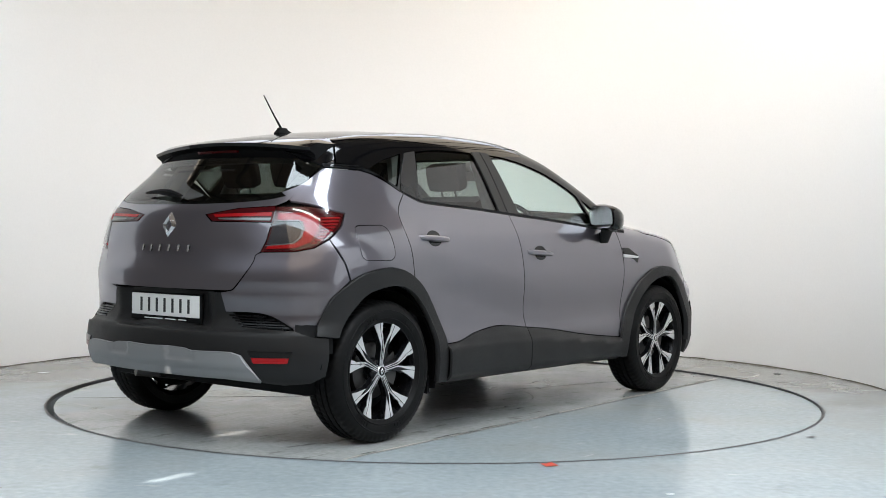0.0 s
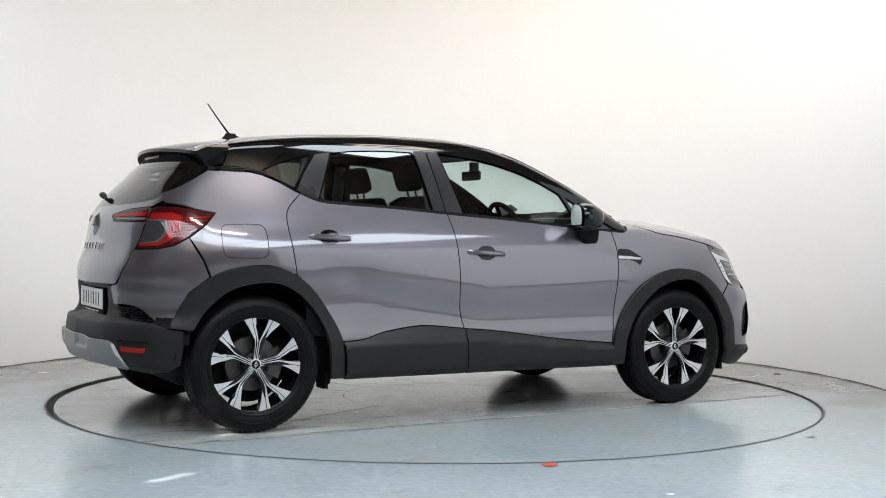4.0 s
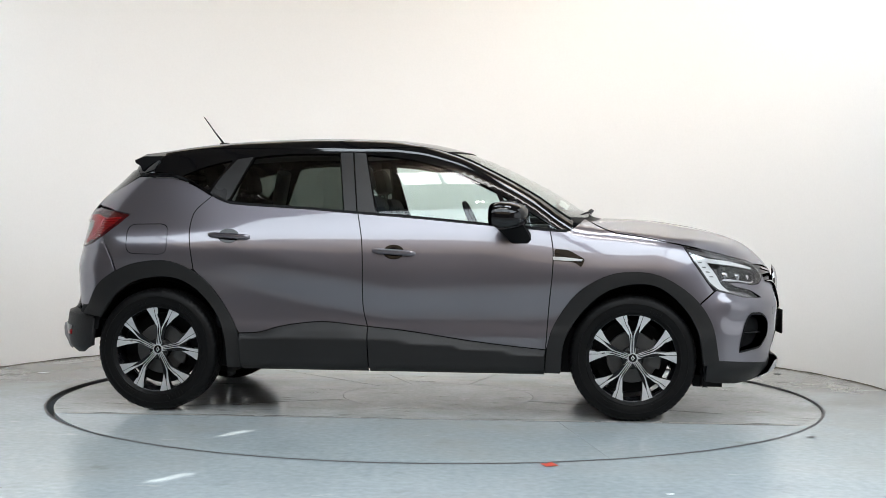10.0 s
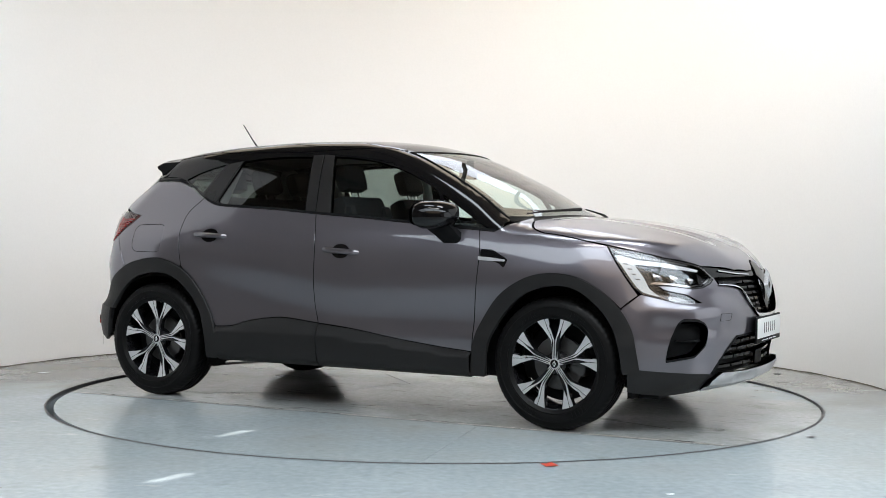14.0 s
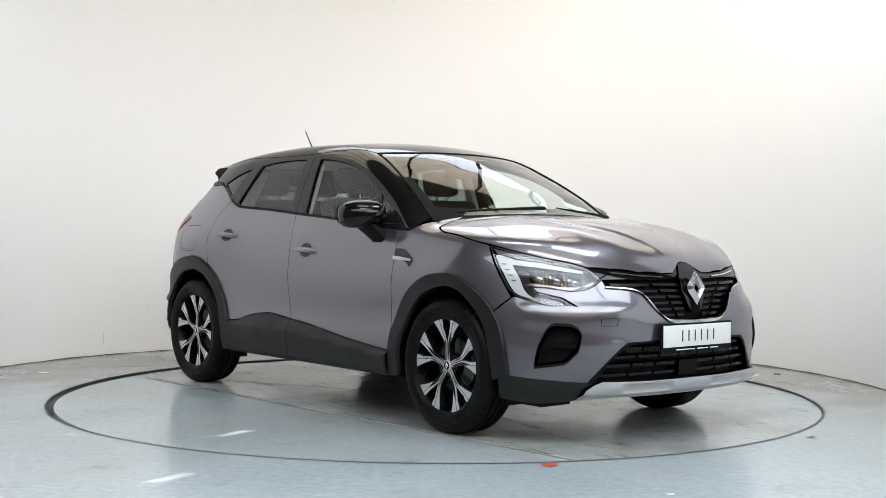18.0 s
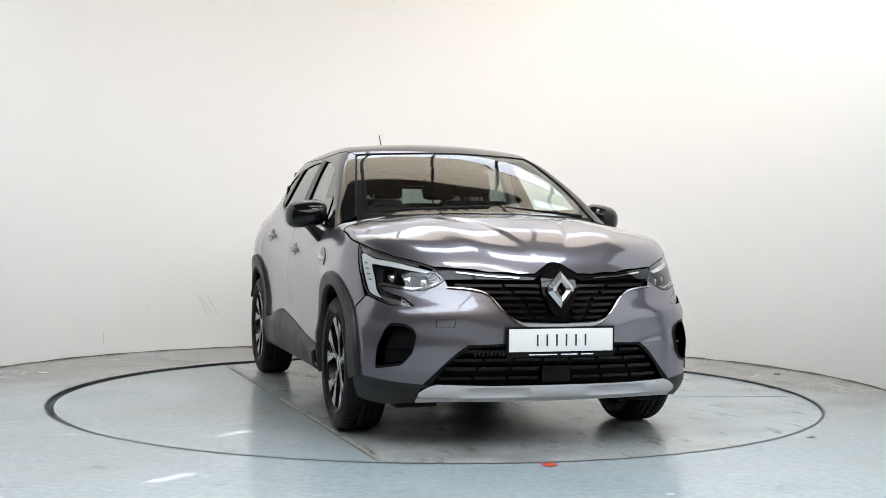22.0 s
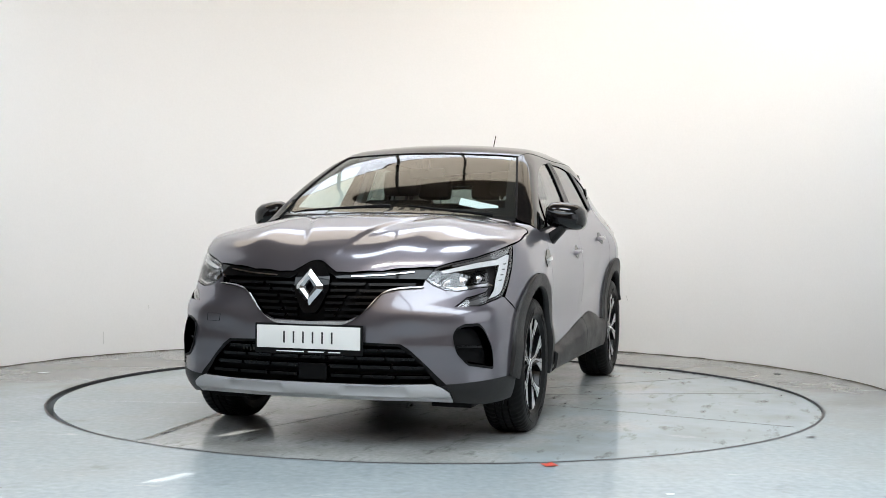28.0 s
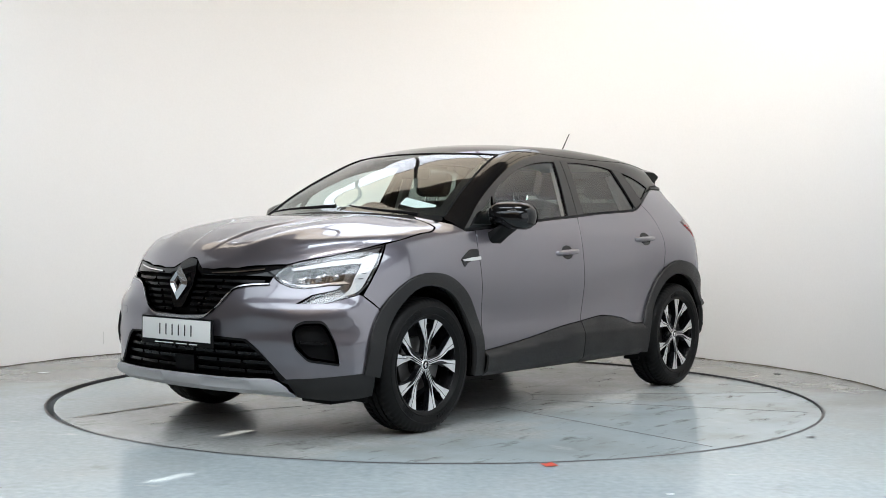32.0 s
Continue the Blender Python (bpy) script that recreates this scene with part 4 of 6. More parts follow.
def build_glasshouse():
    outer = ring(turned("side", ring(BELT_R, BELT_F, (0.955, 1.020), (0.985, 1.035), (0.995, 1.078))), turned("top", SCREEN_EDGE), turned("top", ROOF_EDGE),
                 turned("side", ring((-1.420, 1.345), (-1.300, 1.337), (-1.236, 1.316), (-1.180, 1.288), (-1.077, 1.222))))
    fine = (0.028, 1.6)
    for flip in (False, True):
        frame_ = panel("side_window_frame", "cabin", outer, GLOSS_BLACK, car, "gloss black window frame and roof edge", flip=flip, holes=[turned("side", g) for g in (G_FRONT, G_CORNER, G_REAR, G_QUARTER)], rim=0.02, step=fine, lift=-0.002)
        for g, m, l in ((G_FRONT, CLEAR, "clear side glass"), (G_CORNER, CLEAR, "small clear corner glass"), (G_REAR, TINT, "dark tinted glass"), (G_QUARTER, TINT, "dark tinted glass")):
            panel("window_glass", "cabin", turned("side", inset(g, -0.003)), m, frame_, l, flip=flip, lift=-0.008, rim=0, step=(0.05, 2.5)).visible_shadow = False
        b_trim = ring((-0.330, 1.458), (-0.262, 1.461), (-0.212, 1.122), (-0.280, 1.126))
        b_trim2 = ring((-0.252, 1.461), (-0.186, 1.455), (-0.106, 1.116), (-0.204, 1.121))
        c_trim = ring((-0.925, 1.418), (-0.838, 1.432), (-0.945, 1.190), (-0.960, 1.182), (-1.060, 1.222), (-1.010, 1.308))
        for b in (b_trim, b_trim2, c_trim):
            panel("pillar_trim", "cabin", turned("side", b), PILLAR, frame_, "satin charcoal pillar cover", flip=flip, lift=0.002, rim=0.004, step=fine)
        belt = ring(BELT_R, BELT_F, (0.955, 1.020), (0.960, 1.032), back(BELT_F) + np.array([0, 0.011]), back(BELT_R) + np.array([0, 0.011]))
        panel("belt_seal", "cabin", turned("side", belt), BLACK, frame_, "black rubber belt seal", flip=flip, lift=0.003, rim=0.006, step=(0.02, 1.5))


def ysym(*pts):
    half = ring(*pts)
    other = half[::-1].copy()
    other[:, 1] *= -1
    return ring(half, other)


def bonnet_form(q):
    # a raised middle between two creases that spread towards the windscreen, and softer outer ridges
    a = np.abs(q[:, 1])
    c = np.interp(q[:, 0], [1.2, 2.1], [34.0, 13.0])
    o = np.interp(q[:, 0], [1.2, 2.1], [50.0, 40.0])
    fade = ramp(q[:, 0], 1.22, 1.50) * ramp(q[:, 0], 2.13, 1.80)
    return fade * (0.011 * ramp(a, c + 2.2, c - 2.2) + 0.004 * np.exp(-((a - o) / 5.0) ** 2))


def build_top():
    edge = turned("top", ROOF_EDGE)
    front = turned("top", curve((0.283, -0.535), (0.368, -0.27), (0.398, -0.001)))
    half = ring(np.array([(-1.375, 0.0)]), np.array([(-1.375, 18.0)]), edge[::-1], front)
    panel("roof", "cabin", ysym(half), GLOSS_BLACK, car, "gloss black roof panel", step=(0.05, 2.5), rim=0.01)
    panel("headlining", "top", ysym((-1.40, 0), (-1.36, -0.54), (-0.45, -0.57), (0.20, -0.52), (0.34, 0)), LINING, car, "pale grey headlining", step=0.12, rim=0, lift=-0.045)
    glass_ring = ysym(curve((1.135, 0), (1.09, -0.40), (0.965, -0.690)), curve((0.283, -0.535), (0.368, -0.27), (0.398, 0)))
    ws = panel("windscreen", "top", glass_ring, CLEAR, car, "clear raked windscreen", step=0.03, rim=0, lift=-0.003)
    ws.visible_shadow = False
    for sgn in (1, -1):
        bm = bmesh.new()
        tube(bm, [tuple(p) for p in onto("top", SCREEN_EDGE[3:] * np.array([1, sgn]), -0.002)], 0.0065, 6)
        part("screen_seal", bm, BLACK, ws, "black rubber windscreen seal")
    bm = bmesh.new()
    top_edge = ring(curve((0.283, -0.535), (0.368, -0.27), (0.398, 0.0)), curve((0.398, 0.0), (0.368, 0.27), (0.283, 0.535)))
    tube(bm, [tuple(p) for p in onto("top", top_edge, -0.003)], 0.006, 6)
    part("screen_seal", bm, BLACK, ws, "black rubber windscreen seal")
    hole = ysym(curve((1.06, 0), (1.02, -0.36), (0.915, -0.615)), curve((0.320, -0.500), (0.405, -0.25), (0.432, 0)))
    panel("screen_border", "top", glass_ring, BLACK, ws, "black ceramic border", step=0.03, rim=0, lift=-0.010, holes=(hole,))
    panel("cowl", "top", ysym(curve((1.235, 0), (1.19, -0.40), (1.08, -0.70)), (1.00, -0.695), curve((0.965, -0.690), (1.09, -0.40), (1.135, 0))), BLACK, car, "black cowl below the windscreen", step=0.04, rim=0.02, lift=-0.010)
    wing_line = redraw("side", curve((1.100, 1.075), (1.165, 1.040), (1.235, 1.017), (1.31, 1.008), (1.40, 0.993), (1.50, 0.972)), "hood")
    lamp_line = redraw("nose", [(a, z + 0.004) for a, z in HEAD[1:5]] + [(a, z + 0.004) for a, z in G_UP[::-1][1:]], "hood")
    hood = ysym(curve((1.215, 0), (1.195, -20), (1.150, -40), (1.070, -52.5)), wing_line, lamp_line)
    panel("bonnet", "hood", -hood * np.array([-1, 1]), PAINT, car, "grey metallic bonnet with pressed ridges", step=(0.022, 1.6), rim=0.02, gap=0.0, shape=bonnet_form)
    # spoiler over the rear window
    bm = bmesh.new()
    rows = []
    ys = np.linspace(-0.585, 0.585, 27)
    for y in ys:
        zf = onto("top", [(-1.372, y)], 0.0)[0][2]
        xe, ze = -1.655 + 0.30 * y * y, 1.455 - 0.10 * y * y
        k = 1.0 if abs(y) < 0.55 else 0.0
        zm = zf + (ze - zf) * 0.55 + 0.008
        pts = [(-1.372, zf - 0.004), (-1.372, zf), (-1.50, zm), (xe + 0.02, ze + 0.002), (xe, ze - 0.006), (xe + 0.004, ze - 0.022), (xe + 0.035, ze - 0.040), (xe + 0.048, ze - 0.082), (-1.47, 1.35), (-1.40, 1.36)]
        rows.append([bm.verts.new((px, y, pz)) for px, pz in pts])
    for a, b in zip(rows, rows[1:]):
        for j in range(5):
            bm.faces.new((a[j], a[j + 1], b[j + 1], b[j]))
    low = [[v.co.copy() for v in r[5:]] for r in rows]
    ends = [[v.co.copy() for v in r] for r in (rows[0], rows[-1][::-1])]
    sp = part("spoiler", bm, GLOSS_BLACK, car, "gloss black roof spoiler")
    bm = bmesh.new()
    rows = [[bm.verts.new(v) for v in r] for r in low]
    for a, b in zip(rows, rows[1:]):
        for j in range(4):
            bm.faces.new((a[j], a[j + 1], b[j + 1], b[j]))
    part("spoiler_underside", bm, BLACK, sp, "matt black underside")
    for e in ends:
        bm = bmesh.new()
        bm.faces.new([bm.verts.new(v) for v in e])
        part("spoiler_end", bm, BLACK, sp, smooth=False)
    flank = np.array([(-1.379, 26), (-1.379, 47.4), (-1.424, 56.6), (-1.503, 57.8), (-1.555, 54.5), (-1.575, 45), (-1.575, 26)])
    panel("spoiler_flank", "cabin", flank, GLOSS_BLACK, sp, "gloss black spoiler flank", step=(0.03, 2.5), rim=0.01, lift=-0.004)
    panel("spoiler_flank", "cabin", flank, GLOSS_BLACK, sp, "gloss black spoiler flank", step=(0.03, 2.5), rim=0.01, lift=-0.004, flip=True)
    bm = bmesh.new()
    box(bm, -1.628, -1.612, -0.15, 0.15, 1.398, 1.412, 0.004)
    part("brake_light", bm, RED_DARK, sp, "dark red high brake light strip")
    # antenna
    base = Vector((-1.165, 0, onto("top", [(-1.165, 0)])[0][2]))
    bm = bmesh.new()
    vs = box(bm, -0.06, 0.05, -0.022, 0.022, -0.01, 0.028, 0.01)
    for v in bm.verts:
        if v.co.z > 0.015:
            v.co.x = v.co.x * 0.55 - 0.012
            v.co.y *= 0.55
        v.co += base
    ant = part("antenna", bm, BLACK, car, "black rod antenna on a small foot")
    bm = bmesh.new()
    tube(bm, [base + Vector((-0.018, 0, 0.018)), base + Vector((-0.075, 0, 0.09)), base + Vector((-0.148, 0, 0.188))], [0.0065, 0.0042, 0.003], 8)
    part("rod", bm, BLACK, ant)
    # windscreen wipers
    for pivot, tip, lab in (((1.10, 0.02), (1.03, -0.58), "long"), ((1.06, 0.58), (1.09, 0.12), "short")):
        a, b = onto("top", [pivot], 0.016)[0], onto("top", [tip], 0.012)[0]
        bm = bmesh.new()
        mid = [onto("top", [(pivot[0] + (tip[0] - pivot[0]) * u + 0.03 * math.sin(math.pi * u), pivot[1] + (tip[1] - pivot[1]) * u)], 0.020)[0] for u in np.linspace(0, 1, 9)]
        tube(bm, mid, [0.011, 0.010, 0.009, 0.008, 0.007, 0.006, 0.006, 0.005, 0.004], 6)
        part("wiper", bm, BLACK, car, "black windscreen wiper")
    # papers on the glass and the lettered strip of the rear window
    p = onto("top", [(0.905, 0.36), (0.900, 0.575), (0.955, 0.590), (0.965, 0.365)], -0.02)
    mesh_object("windscreen_paper", p, [(0, 1, 2, 3)], PAPER, car, "white paper label behind the windscreen", False)
    strip = onto("tail", [(a, z) for z in (1.308, 1.323) for a in np.linspace(-20, 20, 13)], -0.012)
    for k in range(12):
        if k in (4, 8):
            continue
        q = strip[[k, k + 1, k + 14, k + 13]]
        q = q + (q.mean(0) - q) * 0.16
        mesh_object("rear_window_lettering", q, [(0, 1, 2, 3)], INK, car, "dark lettering strip on rear glass", False)


build_flanks()
build_glasshouse()
build_top()
FOG = rounded(ring((45.6, 0.372), (44.6, 0.481), (42.4, 0.570), (41.0, 0.590), (37.0, 0.589), (35.0, 0.572), (34.1, 0.536), (35.0, 0.455), (37.9, 0.396)), 0.8)
G_LOW = [(28.6, 0.793), (27.6, 0.760), (21.4, 0.752), (18.2, 0.731), (15.1, 0.668), (12.2, 0.623), (9.5, 0.603), (0, 0.596)]
L_UP = [(0, 0.505), (13.8, 0.503), (22.3, 0.497), (24.4, 0.469), (28.3, 0.399), (32.8, 0.312)]
def mirror2(o):
    o = np.array(o, float)[::-1].copy()
    o[:, 0] *= -1
    return o


def zshift(c, d):
    return [(a, z + d) for a, z in c]


def bumper_form(q):
    # a ridge below the headlights, a hollow round the air scoops
    a, z = np.abs(q[:, 0]), q[:, 1]
    ridge = 0.014 * np.exp(-((z - 0.640) / 0.055) ** 2) - 0.008 * np.exp(-((z - 0.53) / 0.05) ** 2)
    return ridge * ramp(a, 15, 26) * ramp(a, 53, 46) - 0.006 * np.exp(-((z - 0.45) / 0.05) ** 2) * ramp(a, 20, 30)


def build_front():
    body = sym((0, 0.596), *G_LOW[::-1], (28.4, 0.789), (30.3, 0.762), (33.2, 0.741), (36.7, 0.735), (42.5, 0.750), (45.9, 0.752), (44.5, 0.733), (38.4, 0.708), (34.9, 0.665),
               (41.6, 0.664), (50.6, 0.707), curve((51.2, 0.704), (54.0, 0.665), (55.8, 0.640)), redraw("side", [(1.672, 0.618), (1.700, 0.575), (1.728, 0.520), (1.752, 0.430), (1.765, 0.335)], "nose"), (41.9, 0.322), *L_UP[::-1])
    bumper = panel("front_bumper", "nose", body, PAINT, car, "grey metallic front bumper", step=(1.6, 0.022), holes=(FOG, mirror2(FOG)), rim=0.02,
                   shape=bumper_form)
    for s, f in ((1, FOG), (-1, mirror2(FOG))):
        scoop = panel("bumper_scoop", "nose", f, BLACK, bumper, "black moulded air scoop", step=(1.5, 0.03), rim=0.0, shape=lambda q: -0.055 + 0 * q[:, 0])
        ob = panel("scoop_wall", "nose", inset(f, 0.001), BLACK, bumper, step=(3, 0.05), rim=0.06, holes=(inset(f, 0.012),), lift=0.0015)
        mid = f.mean(0)
        panel("scoop_fin", "nose", ring((mid[0] - 3.6, 0.475), (mid[0] + 3.6, 0.478), (mid[0] + 3.4, 0.488), (mid[0] - 3.6, 0.486)), GRILLE, bumper, step=(1.5, 0.02), lift=-0.03, rim=0.02)
    tow = rounded([(25.0, 0.612), (29.6, 0.610), (29.8, 0.575), (25.4, 0.577)], 0.9)
    panel("tow_cover_gap", "nose", tow, BLACK, bumper, step=(2, 0.03), rim=0, lift=0.0008, holes=(tow + (tow.mean(0) - tow) * 0.07,), shape=bumper_form)
    # upper grille: a dark well, gloss bars, a gloss top band and a bright lower edge
    well = panel("upper_grille", "nose", sym(*G_UP, *G_LOW), BLACK, car, "black upper grille", step=(2, 0.03), rim=0.0, lift=-0.045)
    panel("grille_top_band", "nose", sym((0, 0.840), (4.4, 0.818), (6.5, 0.797), (18, 0.799), (29.0, 0.795), (31.3, 0.848), *G_UP[::-1][1:]), GLOSS_BLACK, well, "gloss black top band", step=(2, 0.03), rim=0.02, lift=-0.004)
    panel("grille_strip", "nose", ring(*zshift(G_UP[4:7], -0.012), (25.8, 0.824), (17.6, 0.808), (10.1, 0.801)), CHROME, well, "bright strip", step=(2, 0.02), rim=0.006, lift=0.002)
    panel("grille_strip", "nose", mirror2(ring(*zshift(G_UP[4:7], -0.012), (25.8, 0.824), (17.6, 0.808), (10.1, 0.801))), CHROME, well, "bright strip", step=(2, 0.02), rim=0.006, lift=0.002)
    for k in range(6):
        z = 0.778 - 0.030 * k
        wide = float(np.interp(z, [0.603, 0.623, 0.668, 0.731, 0.752, 0.79], [9.0, 11.8, 14.8, 18.0, 23.0, 28.0]))
        for s in (1, -1):
            for a0, a1 in ((3.4, wide * 0.52), (wide * 0.52 + 0.5, wide - 0.2)):
                o = ring((a0, z), (a1, z + 0.002), (a1 - 0.4, z - 0.011), (a0 + 0.3, z - 0.013))
                panel("grille_bar", "nose", o if s > 0 else mirror2(o), GRILLE, well, step=(3, 0.03), rim=0.02, lift=-0.014)
    chrome = curve((27.6, 0.758), (21.4, 0.751), (18.0, 0.729), (14.9, 0.666), (12.0, 0.621), (9.4, 0.601), (5, 0.597), (0, 0.5955))
    under = curve((27.9, 0.754), (21.2, 0.743), (17.2, 0.717), (13.9, 0.650), (11.1, 0.606), (8.8, 0.586), (5, 0.581), (0, 0.579))
    panel("grille_edge", "nose", sym(back(chrome), under), BRIGHT, car, "bright silver lower grille edge", step=(1.2, 0.012), rim=0.02, lift=0.013)
    # lower grille
    low = panel("lower_grille", "nose", sym(*L_UP, (31.4, 0.298), (0, 0.310)), BLACK, car, "black lower air intake", step=(2, 0.03), rim=0, lift=-0.06)
    panel("intake_rim", "nose", sym((0, 0.507), *L_UP[1:], (31.2, 0.303), (27.4, 0.399), (23.6, 0.462), (21.7, 0.486), (13.6, 0.492), (0, 0.494)), BLACK, low, step=(2, 0.03), rim=0.06, lift=-0.002)
    for k in range(4):
        z = 0.468 - 0.040 * k
        wide = float(np.interp(z, [0.30, 0.40, 0.469, 0.50], [31.5, 27.5, 23.5, 21.0]))
        edges = np.linspace(-wide, wide, 8)
        for a0, a1 in zip(edges, edges[1:]):
            panel("intake_bar", "nose", ring((a0 + 0.25, z), (a1 - 0.25, z), (a1 - 0.5, z - 0.014), (a0 + 0.5, z - 0.014)), GRILLE, low, step=(3, 0.03), rim=0.03, lift=-0.022)
    for k in range(12):
        a = 20.5 - 1.0 * k
        panel("radiator_fin", "nose", ring((a, 0.470), (a - 0.45, 0.470), (a - 0.45, 0.425), (a, 0.425)), DISC, low, "bare radiator fin", step=(2, 0.05), rim=0, lift=-0.052)
    panel("radar_cover", "nose", rounded([(-3.8, 0.395), (3.8, 0.395), (3.8, 0.322), (-3.8, 0.322)], 0.5), BLACK, low, "flat black sensor cover", step=(2, 0.03), rim=0.01, lift=-0.008)
    # black lower corners and the silver skid plate
    for s in (1, -1):
        c = ring((54.8, 0.337), (51.0, 0.333), (41.9, 0.320), (33.0, 0.311), (31.0, 0.298), (33.6, 0.236), (36, 0.224), (44, 0.205), (50.4, 0.212), (54.2, 0.222))
        panel("bumper_corner", "nose", c if s > 0 else mirror2(c), PLASTIC, bumper, "dark grained lower bumper corner", step=(2, 0.025), rim=0.03, lift=0.004)
    skid = sym(*curve((0, 0.311), (17, 0.311), (23.4, 0.314), (29.6, 0.317)), (33.4, 0.288), (35.2, 0.232), (30, 0.238), (24.0, 0.240), (0, 0.238))
    panel("skid_plate", "nose", skid, SILVER, bumper, "satin silver skid plate", step=(1.5, 0.012), rim=0.03, lift=0.012,
          shape=lambda q: 0.018 * ramp(q[:, 1], 0.245, 0.275) - 0.010 * ramp(np.abs(q[:, 0]), 7, 9) * ramp(np.abs(q[:, 0]), 25, 22) * ramp(np.abs(q[:, 1] - 0.288), 0.016, 0.008))
    bm = bmesh.new()
    box(bm, 1.55, 1.98, -0.56, 0.56, 0.245, 0.29, 0.01)
    part("undertray", bm, BLACK, car, "black plastic undertray")
    # number plate with a dark holder
    plate_thing("front_plate", Matrix.Translation((2.214, 0, 0.520)), 1)
    # badge: a plain bright diamond on a dark shield
    shield = sym((0, 0.872), (2.6, 0.860), (4.6, 0.800), (4.6, 0.740), (2.6, 0.660), (1.5, 0.632), (0, 0.630))
    sh = panel("badge_shield", "nose", shield, GLOSS_BLACK, car, "gloss black badge shield", step=(1, 0.02), rim=0.03, lift=0.004)
    diamond("front_badge", (2.200, 0, 0.752), 0.130, 0.172, 6.0, 1)
    # headlights
    for s in (1, -1):
        def m(o):
            return np.array(o, float) if s > 0 else mirror2(o)
        lampob = panel("headlight", "nose", m(HEAD), LENS, car, "clear headlight with a white C-shaped strip", step=(2, 0.025), rim=0.0, lift=0.001)
        lampob.visible_shadow = False
        panel("bucket", "nose", m(np.array(HEAD)), SMOKE, lampob, "dark grey lamp housing", step=(1.5, 0.025), rim=0.0, lift=-0.05)
        panel("housing_wall", "nose", m(HEAD), SMOKE, lampob, step=(2, 0.03), rim=0.055, holes=(m(inset(np.array(HEAD), 0.004) + (np.array(HEAD).mean(0) - np.array(HEAD)) * np.array([0.03, 0.03])),), lift=-0.002)
        c_strip = ring(curve((57.2, 0.905), (55.2, 0.845), (52.0, 0.755), (50.0, 0.722), (45.5, 0.700)), curve((46.8, 0.716), (48.4, 0.745), (49.6, 0.795), (51.2, 0.842), (51.8, 0.862)), (44.0, 0.850), (38.0, 0.836), (33.4, 0.826), (32.8, 0.836), (37.6, 0.854), (44.0, 0.874), (51.0, 0.886), (56.0, 0.910))
        panel("daytime_light", "nose", m(c_strip), LED, lampob, "clear white C-shaped strip", step=(1.2, 0.02), rim=0.012, lift=-0.012)
        for k in range(4):
            z = 0.868 - 0.026 * k
            a = 55.0 - 1.0 * k
            panel("light_dash", "nose", m(ring((a, z), (a - 1.3, z - 0.001), (a - 1.3, z - 0.007), (a - 0.2, z - 0.006))), LAMP_CLEAR, lampob, step=(1, 0.02), rim=0.004, lift=-0.0105)
        tailp = ring((45.5, 0.698), (46.6, 0.714), (40.0, 0.695), (37.6, 0.674), (41.5, 0.676))
        panel("lamp_blade", "nose", m(tailp), LAMP_CLEAR, lampob, "clear ribbed blade", step=(1.2, 0.02), rim=0.01, lift=-0.010)
        upper = ring((58.0, 0.938), (51.5, 0.917), (43.0, 0.885), (36.0, 0.861), (36.4, 0.856), (44.0, 0.876), (51.0, 0.892), (56.6, 0.916))
        panel("lamp_brow", "nose", m(upper), LAMP_CLEAR, lampob, "grey inner brow", step=(1.2, 0.02), rim=0.01, lift=-0.008)
        for a0, a1, z0, z1 in ((46.8, 42.8, 0.768, 0.842), (42.0, 37.6, 0.760, 0.836), (36.8, 33.0, 0.756, 0.826)):
            cell = rounded([(a0, z0), (a0 + 0.6, z1), (a1 + 0.3, z1), (a1, z0)], 0.7)
            panel("projector_cell", "nose", m(cell), GLOSS_BLACK, lampob, step=(1, 0.02), rim=0.03, lift=-0.022, holes=(m(inset(cell, 0.004) + (cell.mean(0) - cell) * 0.15),))
            panel("projector", "nose", m(cell + (cell.mean(0) - cell) * 0.25), REFLECTOR, lampob, "mirrored projector bowl", step=(0.7, 0.012), rim=0.0, lift=-0.040,
                  shape=lambda q, c=m(cell).mean(0): 0.016 * np.exp(-((q[:, 0] - c[0]) / 1.0) ** 2 - ((q[:, 1] - c[1]) / 0.018) ** 2))
        panel("lamp_fin", "nose", m(ring((48.5, 0.762), (46.8, 0.764), (36.8, 0.748), (31.0, 0.772), (30.2, 0.786), (33.2, 0.762), (36.9, 0.757), (46.6, 0.776))), REFLECTOR, lampob, step=(1.2, 0.02), rim=0.012, lift=-0.012)


def plate_thing(name, m, facing):
    """A white plate in a dark holder, its writing as plain bars. Faces along +x of m."""
    bm = bmesh.new()
    box(bm, -0.012, 0.0, -0.268, 0.268, -0.078, 0.062, 0.004)
    holder = part(name, bm, BLACK, car, "black plate holder")
    holder.matrix_basis = m
    bm = bmesh.new()
    box(bm, 0.0, 0.004, -0.257, 0.257, -0.052, 0.053, 0.0015)
    plate = part("plate", bm, PLATE, holder, "white plate with a dark printed word")
    # six letter-sized bars, and a row of small print on the holder
    w = 0.036 if facing > 0 else 0.046
    n = 6 if facing > 0 else 7
    pitch = 0.0475 if facing > 0 else 0.060
    for k in range(n):
        bm = bmesh.new()
        y = (k - (n - 1) / 2) * pitch
        h = 0.027 if facing > 0 else 0.034
        t = 0.0045 if facing > 0 else 0.009
        zc = 0.0
        box(bm, 0.004, 0.0052, y - 0.9 * t, y + 0.9 * t, zc - h, zc + h)
        part("letter_bar", bm, INK, plate, smooth=False)
    for y0, y1 in ((-0.16, -0.02), (0.0, 0.08), (0.10, 0.16)):
        bm = bmesh.new()
        box(bm, 0.0, 0.0012, y0, y1, -0.0685, -0.0635)
        part("small_print", bm, PAPER, holder, smooth=False)


